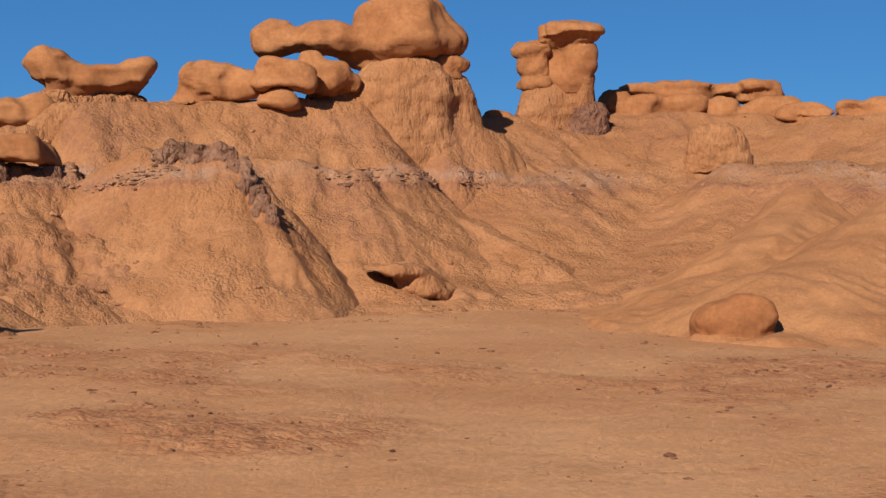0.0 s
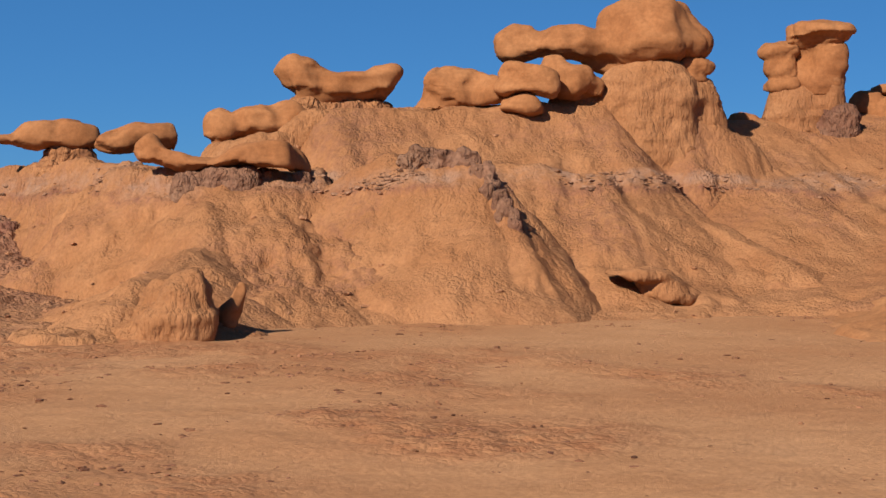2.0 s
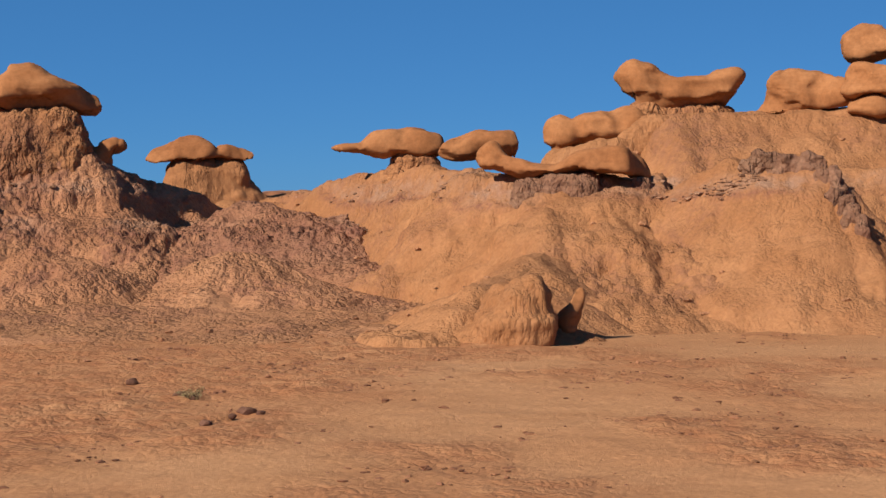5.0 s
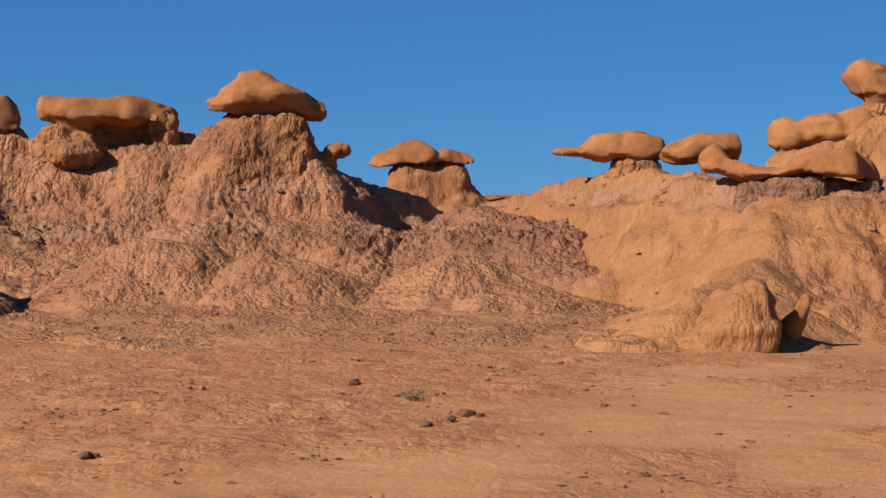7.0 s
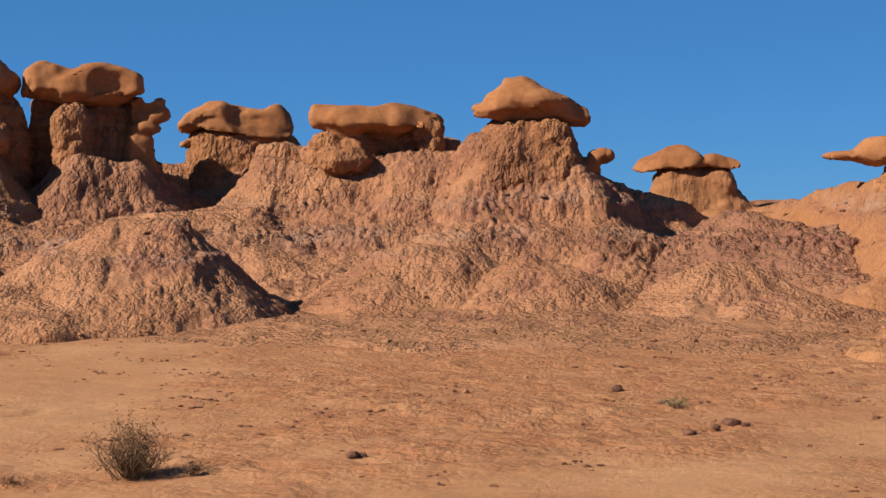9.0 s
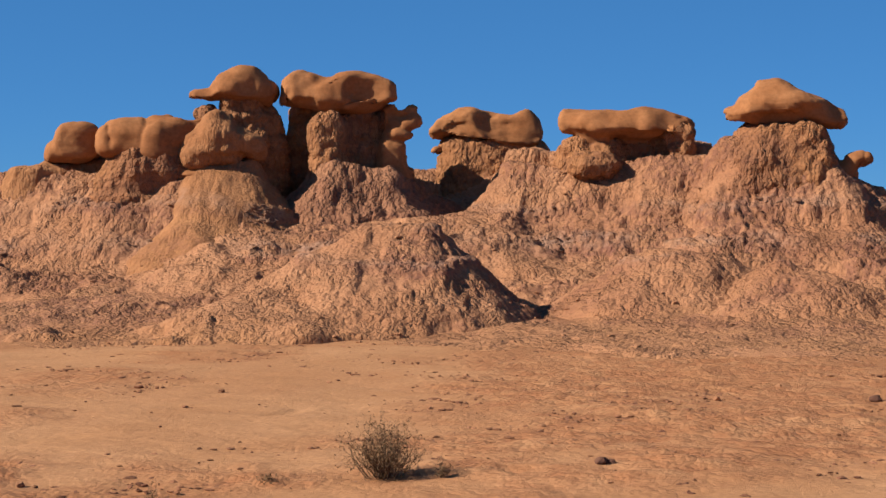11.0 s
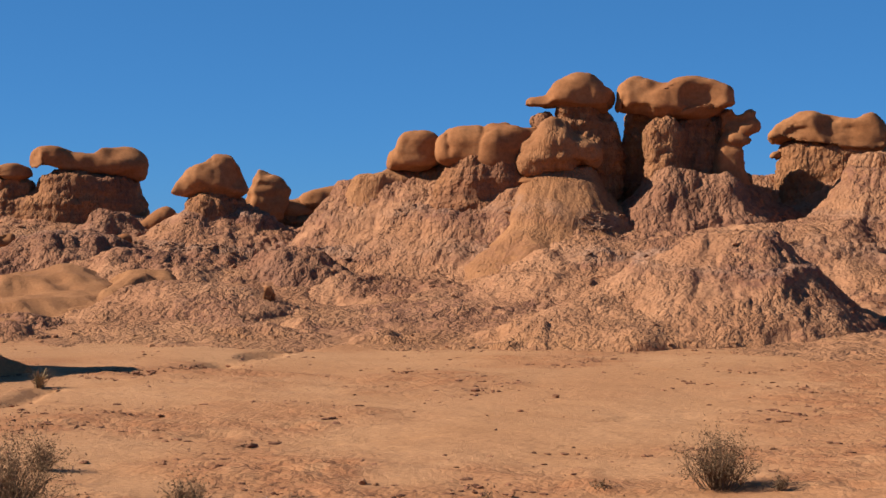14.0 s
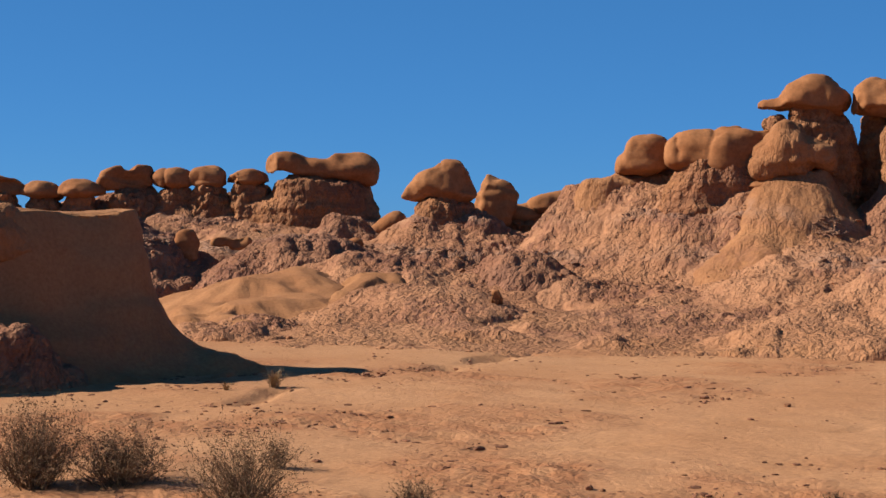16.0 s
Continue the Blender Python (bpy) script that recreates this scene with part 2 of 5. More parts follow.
STYLE = {  # material, broad lumps, clod size and depth, fine relief
    "cap": (CAP, 0.085, 0.60, 0.034, 0.004),
    "ledge": (CAP, 0.045, 0.22, 0.035, 0.010),
    "crumb": (CRUMB, 0.080, 0.17, 0.085, 0.022),
    "grit": (GRIT, 0.030, 0.10, 0.060, 0.015),
    "clay": (CLAY, 0.070, 0.22, 0.045, 0.014),
}


def eroded(name, style, blobs, blend, seed, at, turn, cell=0.0):
    """A weathered body: rounded lumps (x, y, z, rx, ry, rz, lean, taper, bend, low) melted into one another, then worn.
    Negative rx carves; low > 0 roots the lump that far down, low < 0 flattens its underside."""
    mat, lump, size, deep, fine = STYLE[style]
    rng, facets = np.random.default_rng(seed), (5 if style in ("cap", "ledge") else 3)
    b = np.array(blobs, float)
    ext = np.maximum(np.abs(b[:, 3:6]).max(1), 0)[:, None]
    pos = b[:, 3] > 0
    reach = np.abs(b[:, 3:6])
    wide = np.where((np.abs(b[:, 6:7]) > 1) | (b[:, 8:9] != 0), np.maximum(reach, (ext * [[1, 0, 1]])), reach) * (1 + np.abs(b[:, 7:8]) * [[1, 1, 0]])
    spread = np.clip(1 + np.abs(b[:, 7:8]) * np.minimum(9, b[:, 9:10] / np.abs(b[:, 5:6])), 1, 2.2) / (1 + np.abs(b[:, 7:8]))
    wide = wide * np.where((b[:, 9:10] > 0) & (np.arange(3) < 2), np.maximum(spread, 1), 1.0)
    down = wide * 1.0
    down[:, 2] = np.where(b[:, 9] > 0, b[:, 9], wide[:, 2])
    lo, hi = (b[:, :3] - down)[pos].min(0) - 0.14, (b[:, :3] + wide)[pos].max(0) + 0.14
    h = cell or min(0.045, max(0.02, float((hi - lo).max()) / 62))
    n = np.ceil((hi - lo) / h).astype(int) + 1
    X, Y, Z = [(lo[k] + h * np.arange(n[k])).astype(np.float32) for k in range(3)]
    X, Y, Z = X[:, None, None], Y[None, :, None], Z[None, None, :]
    d = None
    for x, y, z, rx, ry, rz, lean, taper, bend, low in blobs:
        c, s_ = math.cos(radians(lean)), math.sin(radians(lean))
        px, pz = (X - x) * c + (Z - z) * s_, (Z - z) * c - (X - x) * s_
        if bend:
            pz = pz - bend * rz * np.clip(px / rx, -1.3, 1.3) ** 2
        fat = np.clip(1 + taper * np.clip(pz / rz, -9 if low > 0 else -1.2, 1.2), 0.25, 2.2) if taper else 1.0
        if low < 0 and name == "cap" and rx > 1.15 * rz:       # drawn in below the brim
            fat = fat * (1 - 0.20 * np.clip(-pz / (0.62 * rz), 0, 1) ** 1.4)
        ux, uy, uz = np.abs(px / (rx * fat)), np.abs((Y - y) / (ry * fat)), (np.maximum(pz, 0) / rz + 0 * px if low > 0 else np.abs(np.where(pz < 0, pz / (rz * (-low if low < 0 else 1)), pz / rz)))
        qx, qy, qz = ux * np.sqrt(ux), uy * np.sqrt(uy), uz * np.sqrt(uz)
        k0 = (ux * qx + uy * qy + uz * qz) ** 0.4 + 1e-5
        e = (k0 - 1) * k0 * np.sqrt(k0) / np.sqrt((qx / rx) ** 2 + (qy / ry) ** 2 + (qz / rz) ** 2 + 1e-6)
        if rx > 0 and low <= 0:      # a few worn flat faces
            for _ in range(facets):
                face = rng.normal(0, 1, 3)
                face[2] = abs(face[2]) * 0.8 if rng.random() < 0.7 else face[2]
                face /= np.linalg.norm(face)
                cutoff = math.sqrt((face[0] * rx) ** 2 + (face[1] * ry) ** 2 + (face[2] * rz) ** 2) * rng.uniform(0.78, 0.96)
                g = px * face[0] + (Y - y) * face[1] + pz * face[2] - cutoff
                k = 0.15 * min(rx, ry, rz) + 0.015
                w = np.clip(0.5 + 0.5 * (g - e) / k, 0, 1)
                e = e * (1 - w) + g * w + k * w * (1 - w)
        if low > 0:
            e = np.maximum(e, -low - pz)
        if d is None:
            d = e
        elif rx > 0:
            w = np.clip(0.5 + 0.5 * (d - e) / blend, 0, 1)
            d = d * (1 - w) + e * w - blend * w * (1 - w)
        else:
            w = np.clip(0.5 - 0.5 * (d + e) / (blend * 0.6), 0, 1)
            d = d * (1 - w) - e * w + blend * 0.6 * w * (1 - w)
    v, f = surface(d, h)
    gx, gy, gz = np.gradient(d, h)
    ci = np.clip(np.round(v / h).astype(int), 0, n - 1)
    nrm = np.stack([g[tuple(ci.T)] for g in (gx, gy, gz)], 1)
    nrm /= np.linalg.norm(nrm, axis=1)[:, None] + 1e-6
    v = v + lo
    q = v + np.array(at) + seed * 7.31
    beds = vnoise(q * (0.35, 0.35, 7.0), seed + 3)
    soft = style == "cap"
    out = lump * fbm(q * (1.4 if soft else 1.7), 3, seed, 0.45) + deep * (clods(q / size, seed) - 0.55) * np.clip(0.75 + 0.9 * fbm(q * 0.8, 2, seed + 9), 0.1, 1.6)
    out += fine * fbm(q * 11, 2, seed + 5) + lump * (0.25 if soft else 0.45) * beds * (1 - nrm[:, 2] ** 2)
    groove = 1 - np.abs(vnoise(q * (1.3, 1.3, 0.8) + 40, seed + 21))
    out -= (0.055 if soft else 0.05) * np.clip(groove, 0, 1) ** 9 * np.clip(vnoise(q * 0.9, seed + 23) + 0.5, 0, 1)
    under = np.clip(-nrm[:, 2], 0, 1)
    out -= 0.05 * under * np.abs(vnoise(q * 3.0, seed + 25)) + (0.05 * under if soft else 0)
    if soft:                         # shallow wind-worn scoops in the flanks
        out -= 0.26 * np.clip(vnoise(q * 1.25, seed + 27) - 0.12, 0, 1) * np.clip(1.1 - nrm[:, 2] * 1.2, 0, 1)
    v = v + nrm * out[:, None]
    return mesh_from(name, v, f, mat)


def formation(name, label, category, group, at, turn, parts, under=None):
    """A rock standing at a place, turned about z; parts: (name, style, blend, blobs). One part alone is the thing itself."""
    base = None
    if len(parts) > 1:
        base = new(name)
        base.matrix_world = pose(*at, 0, 0, turn)
    for pname, style, blend, blobs in parts:
        me = eroded(pname, style, blobs, blend, int(abs(at[0]) * 311 + abs(at[1]) * 173 + len(pname) * 7) % 997, at, turn)
        if base:
            part(pname, me, base)
        else:
            base = new(name, me)
            base.matrix_world = pose(*at, 0, 0, turn)
    if under:
        base.parent, base.matrix_parent_inverse = under, under.matrix_world.inverted()
        return tagged(base, label)
    return tagged(base, label, category, group)


# ---------------------------------------------------------------- loose stones on slopes and sand
def stones_mesh(name, spots, sizes, mat, seed, flat=0.6):
    """Many small angular stones at given spots, one mesh."""
    rng = np.random.default_rng(seed)
    bm = bmesh.new()
    bmesh.ops.create_icosphere(bm, subdivisions=1, radius=1.0)
    bv = np.array([q.co[:] for q in bm.verts])
    bf = np.array([[q.index for q in p.verts] for p in bm.faces])
    bm.free()
    n = len(spots)
    V = np.repeat(bv[None], n, 0) * rng.uniform(0.6, 1.35, (n, len(bv), 1))
    V *= np.stack([rng.uniform(0.7, 1.5, n), rng.uniform(0.7, 1.5, n), rng.uniform(0.35, 0.8, n) * flat / 0.6], 1)[:, None]
    a = rng.uniform(0, 6.283, n)
    ca, sa = np.cos(a)[:, None], np.sin(a)[:, None]
    V = np.stack([V[..., 0] * ca - V[..., 1] * sa, V[..., 0] * sa + V[..., 1] * ca, V[..., 2]], -1)
    V = V * sizes[:, None, None] + spots[:, None]
    F = (bf[None] + (np.arange(n) * len(bv))[:, None, None]).reshape(-1, 3)
    return mesh_from(name, V.reshape(-1, 3), F, mat, False)


def scatter(name, label, spots, sizes, mat, seed, flat=0.6):
    """Countless small stones, one thing."""
    return tagged(new(name, stones_mesh(name, spots, sizes, mat, seed, flat)), label, "stones", kind="stuff")


# ---------------------------------------------------------------- ground and hills
def ground_height(x, y):
    r = np.hypot(x, y)
    p = np.stack([np.ravel(x), np.ravel(y), np.zeros(np.size(x))], 1)
    u = np.clip((r - 20) / 25, 0, 1)
    far = np.clip((r - 60) / 200, 0, 1)
    und = 0.05 * vnoise(p * 0.22, 3) + 0.02 * vnoise(p * 0.8, 4)
    return 0.35 * u * u * (3 - 2 * u) * (1 - far) + und.reshape(np.shape(x)) * np.clip((r - 3) / 6, 0, 1)


HSTYLE = {  # material, broad lumps, rill depth, clod size, clod depth, furrow depth, furrows a metre, crust share, beds (height, half width, strength), benches
    "clay": (CLAY, 0.07, 0.05, 0.12, 0.032, 0.032, 9.5, -0.25, ((1.86, 0.14, 0.8),), 0.0),
    "crust": (CRUST, 0.10, 0.03, 0.11, 0.080, 0.036, 7.0, 0.15, ((1.78, 0.08, 0.7), (1.16, 0.12, 0.8)), 0.045),
    "dark": (DARKCRUST, 0.11, 0.04, 0.13, 0.095, 0.034, 6.0, 0.30, ((1.36, 0.14, 0.7),), 0.03),
    "mound": (CRUST, 0.05, 0.03, 0.10, 0.052, 0.050, 9.0, -0.3, ((1.44, 0.06, 0.9), (1.0, 0.05, 0.8)), 0.0),
    "rough": (CLAY, 0.12, 0.05, 0.15, 0.085, 0.050, 6.5, 0.00, ((1.90, 0.16, 0.9),), 0.06),
    "apron": (CRUST, 0.04, 0.02, 0.13, 0.055, 0.010, 6.0, 0.25, (), 0.0),
    "smooth": (SMOOTH, 0.05, 0.03, 0.30, 0.010, 0.008, 4.0, -0.9, (), 0.0),
    "sandy": (SMOOTH, 0.06, 0.05, 0.17, 0.020, 0.020, 6.0, -0.5, (), 0.0),
}
rubble_spots = []


def hill(name, label, category, at, turn, style, spines, blend=0.25, cell=0.04):
    """An eroded hill from crests (x1, y1, z1, x2, y2, z2, half width, run to the foot, hollowness, bluntness of the ends), heights over the plain."""
    mat, lump, rill, size, deep, furrow, often, crusty, beds, bench = HSTYLE[style]
    S = np.array(spines, float)
    m = S[:, 6] + 1.15 * S[:, 7] + 0.6
    lo = np.minimum(S[:, 0:2], S[:, 3:5]) - m[:, None]
    hi = np.maximum(S[:, 0:2], S[:, 3:5]) + m[:, None]
    lo, hi = lo.min(0), hi.max(0)
    back = max(S[:, 1].max(), S[:, 4].max()) + 0.35
    gx = np.arange(lo[0], hi[0], cell * (0.72 if style in ("crust", "dark", "mound") else 0.9))
    gy = np.concatenate([np.arange(lo[1], back, cell), np.arange(back, hi[1], cell * 6)])
    X, Y = np.meshgrid(gx, gy, indexing="ij")
    c, s_ = math.cos(radians(turn)), math.sin(radians(turn))
    WX, WY = at[0] + X * c - Y * s_, at[1] + X * s_ + Y * c
    sd = int(abs(at[0]) * 311 + abs(at[1]) * 173 + len(name) * 7) % 97
    P = np.stack([WX.ravel(), WY.ravel(), np.full(X.size, sd * 3.7)], 1)
    warp = (0.40 * fbm(P * 0.5, 3, sd)).reshape(X.shape)
    G = ground_height(WX, WY)
    H = np.full(X.shape, -0.6)
    AL, DI = np.zeros(X.shape), np.zeros(X.shape)     # along the crest and down the slope
    for x1, y1, z1, x2, y2, z2, w, R, hollow, blunt in spines:
        dx, dy = x2 - x1, y2 - y1
        e0 = w + 1.2 * R + 0.6
        i0, i1 = np.searchsorted(gx, (min(x1, x2) - e0, max(x1, x2) + e0))
        j0, j1 = np.searchsorted(gy, (min(y1, y2) - e0, max(y1, y2) + e0))
        win = (slice(i0, i1), slice(j0, j1))
        x, y = X[win], Y[win]
        t = np.clip(((x - x1) * dx + (y - y1) * dy) / (dx * dx + dy * dy + 1e-9), 0, 1)
        ddx, ddy = x - x1 - t * dx, y - y1 - t * dy
        span = math.hypot(dx, dy) + 1e-6
        past = (ddx * dx + ddy * dy) / span
        across = (ddx * dy - ddy * dx) / span
        dist = np.hypot(across, past * blunt)
        along = np.arctan2(ddx, -ddy) * 1.1 + t * math.hypot(dx, dy)
        Q = np.stack([along.ravel() * 3.4, dist.ravel() * 0.3, np.full(x.size, sd * 1.3)], 1)
        rl = fbm(Q, 2, sd + 40).reshape(x.shape)
        u = np.clip((dist - w + warp[win] * np.clip(dist / R, 0, 1)) / R, 0, 1.2)
        zc = z1 + t * (z2 - z1)
        e = zc * np.sign(1 - u) * np.abs(1 - u) ** hollow - np.clip(u - 1, 0, 1) * 2
        e = e + rill * rl * np.clip(u * 6, 0, 1) * np.clip((1.05 - u) * 3, 0, 1)
        AL[win], DI[win] = np.where(e > H[win], along * (1 + 0.12 * R), AL[win]), np.where(e > H[win], dist, DI[win])
        k = np.clip(0.5 + 0.5 * (H[win] - e) / blend, 0, 1)
        H[win] = H[win] * k + e * (1 - k) + blend * k * (1 - k) * 0.6
    H = H + ((0.04 if style == "apron" else 0.16) * fbm(P * 1.1, 3, sd + 60)).reshape(X.shape) * np.exp(-(H / 0.30) ** 2)      # an uneven foot
    if bench:
        level = H + (0.25 * fbm(P * 0.4, 3, sd + 61)).reshape(X.shape)
        H = H - bench * np.sin(level * (2 * math.pi / 0.58)) * np.clip(H * 2.5, 0, 1) * (0.6 + 0.5 * fbm(P * 0.6, 2, sd + 62)).reshape(X.shape)
    used = (H > -0.14).ravel()
    Z = G + H
    v = np.stack([X.ravel(), Y.ravel(), Z.ravel()], 1)
    zx, zy = np.gradient(Z, gx, gy)
    nrm = np.stack([-zx.ravel(), -zy.ravel(), np.ones(X.size)], 1)
    nrm /= np.linalg.norm(nrm, axis=1)[:, None]
    qu = np.stack([WX.ravel(), WY.ravel(), Z.ravel()], 1)[used]
    hu, steep = H.ravel()[used], 1 - nrm[used][:, 2] ** 2
    fade = np.clip((hu + 0.05) / 0.3, 0, 1)
    patch = fbm(qu * 0.75, 3, sd + 9)
    crust = np.clip(1.6 * patch + crusty, 0, 1) * np.clip(hu / 0.15, 0, 1)
    high = qu[:, 2] + 0.16 * fbm(qu * 0.45, 3, 78)
    bed, red = np.zeros(len(qu)), np.zeros(len(qu))
    for zb, half, much in beds:
        torn = np.clip(0.75 + 0.9 * fbm(qu * 0.8, 2, sd + 31), 0, 1)
        bed = np.maximum(bed, much * torn * np.exp(-((high - zb) / half) ** 4))
        red = np.maximum(red, much * torn * np.exp(-((high - zb + 1.25 * half) / 0.05) ** 2))
    foot = np.clip(1 - (hu + 0.12 * patch) / 0.32, 0, 1) * (style not in ("smooth", "sandy"))
    Fr = np.stack([AL.ravel()[used] * often, DI.ravel()[used] * 2.4 + 0.4 * vnoise(qu * 2.0, sd), np.full(len(qu), sd * 2.1)], 1)
    Fr[:, 0] += 0.8 * vnoise(qu * 1.3, sd + 33)
    clumps = clods(qu * (1.0, 1.0, 0.6) / size, sd) - 0.5
    out = np.zeros(X.size)
    out[used] = fade * (lump * fbm(qu * 1.1, 3, sd + 1, 0.55) + deep * clumps * (0.45 + 1.1 * crust + 0.5 * bed)
                        + furrow * (clods(Fr, sd + 2) - 0.5) * np.clip(steep * 3, 0.2, 1) * (1.15 - 0.6 * crust)
                        + 0.05 * bed + 0.05 * red + 0.03 * vnoise(qu * (0.4, 0.4, 7.0), 77) * steep)
    v = v + nrm * out[:, None]
    marks = {"crust": crust, "bed": bed, "red_bed": red, "foot": foot}
    nx, ny = X.shape
    I = np.arange(nx * ny).reshape(nx, ny)
    f = np.stack([I[:-1, :-1], I[1:, :-1], I[1:, 1:], I[:-1, 1:]], -1).reshape(-1, 4)
    f = f[used[f].any(1)]
    keep, inv = np.unique(f, return_inverse=True)
    me = mesh_from(name, v[keep], inv.reshape(-1, 4), mat)
    for mark, part_of in marks.items():
        whole = np.zeros(X.size, np.float32)
        whole[used] = part_of
        me.attributes.new(mark, "FLOAT", "POINT").data.foreach_set("value", whole[keep])
    ob = new(name, me)
    ob.matrix_world = pose(at[0], at[1], 0, 0, 0, turn)
    if style in ("crust", "dark", "rough", "clay", "mound", "apron"):
        rng = np.random.default_rng(sd)
        pick = rng.choice(keep, min(len(keep), int(len(keep) * cell * cell * (2.5 if style == "clay" else 6))), replace=False)
        pick = pick[(H.ravel()[pick] > -0.06) & ((H.ravel()[pick] < 0.12) | (rng.random(len(pick)) < 0.45)) & (v[pick, 1] < back - 0.5)]
        rubble_spots.append(np.stack([at[0] + v[pick, 0] * c - v[pick, 1] * s_, at[1] + v[pick, 0] * s_ + v[pick, 1] * c, v[pick, 2]], 1))
    rim = np.flatnonzero(used)[(np.maximum(bed, red) * (0.6 + fbm(qu * 1.7, 3, sd + 35)) > 0.5) & (steep > 0.12)]
    rim = rim[v[rim, 1] < back - 0.5]
    if len(rim) > 60 and style != "mound":   # broken pieces of the beds stick out of the slope
        rng = np.random.default_rng(sd + 1)
        rim = rng.choice(rim, min(len(rim), 330), replace=False)
        ledge = stones_mesh("bed_rubble", v[rim], 0.012 + 0.042 * rng.random(len(rim)) ** 2.5, BEDS, sd, 0.5)
        part("bed_rubble", ledge, ob, "broken grey and red-brown siltstone bed")["kind"] = "stuff"
    return tagged(ob, label, category)


# worn stretches of the plain: centre, half length across and along the view, turn
SCUFFS = [(*(-0.47, 13.61), 3.2, 3.0, 0), (*(-1.38, 10.25), 3.0, 1.2, 0), (*(4.4, 9.31), 1.6, 1.1, 0), (*(0.06, 16.62), 4.5, 2.2, 0),
          (*(-1.59, 13.62), 1.8, 2.0, 0), (*(-4.1, 9.12), 3.0, 0.7, 0), (*(4.77, 10.16), 1.4, 0.9, 0), (*(-6.04, 8.3), 2.5, 0.7, 0), (*(-9.36, 9.79), 1.3, 0.8, 0), (*(-3.18, 19.15), 1.6, 1.2, 0), (*(3.75, 15.19), 2.2, 1.2, 0), (*(-6.9, 7.1), 3.8, 1.3, 0), (*(-9.2, 9.4), 2.0, 1.2, 0), (*(-5.0, 7.6), 2.0, 0.8, 0)]
# small dry runnels: from, to, half width, depth
RUNNELS = [(*(-9.93, 14.07), *(-10.3, 15.96), 0.05, 0.06), (*(-10.3, 15.96), *(-10.71, 18.26), 0.06, 0.08), (*(-10.71, 18.26), *(-11.48, 21.26), 0.07, 0.09),
           (*(-9.49, 10.67), *(-9.9, 11.71), 0.05, 0.07), (*(-9.75, 14.04), *(-10.83, 19.76), 0.05, 0.06), (*(-5.25, 12.9), *(-5.28, 13.48), 0.03, 0.05),
           (*(-1.79, 9.53), *(-1.24, 9.7), 0.03, 0.04), (*(0.65, 10.94), *(1.35, 11.55), 0.04, 0.05),
           (-5.26, 12.80, -5.28, 13.48, 0.03, 0.05), (-4.33, 11.87, -4.17, 12.41, 0.03, 0.03), (-7.40, 12.91, -7.02, 13.82, 0.03, 0.03), (-6.23, 9.65, -5.18, 10.68, 0.03, 0.03), (-6.24, 13.34, -5.77, 14.05, 0.03, 0.03), (-6.92, 9.74, -6.53, 10.78, 0.03, 0.03), (-7.64, 13.35, -7.63, 14.04, 0.03, 0.04), (-5.16, 12.92, -5.27, 13.48, 0.04, 0.05)]


def scuffed_at(x, y):
    """How worn the plain is, 0 to 1."""
    p = np.stack([x, y, np.zeros(len(x))], 1)
    r = np.hypot(x, y)
    out = np.clip(fbm(p * 0.45, 4, 71) * 1.3 - 0.15, 0, 0.6)
    for cx, cy, half, deep, _ in SCUFFS:
        rc = math.hypot(cx, cy)
        along = (x * cx + y * cy) / rc - rc
        across = (y * cx - x * cy) / rc
        out = np.maximum(out, np.clip(1.25 - (across / half) ** 2 - (along / deep) ** 2, 0, 1))
    out = out * (0.55 + 0.8 * fbm(p * 0.9, 3, 72))
    basin = np.minimum((y - 9.5) * 0.8 - x, x + 1.8 + (y - 9.4) * 0.36)      # the reddish crumbled floor of the small valley
    basin = np.clip(basin * 0.9 + 0.5 * fbm(p * 0.7, 3, 73), 0, 1) * np.clip((26 - y) / 3, 0, 1)
    return np.clip(np.maximum(out, basin * (0.62 + 0.6 * fbm(p * 1.1, 4, 74))), 0, 1)


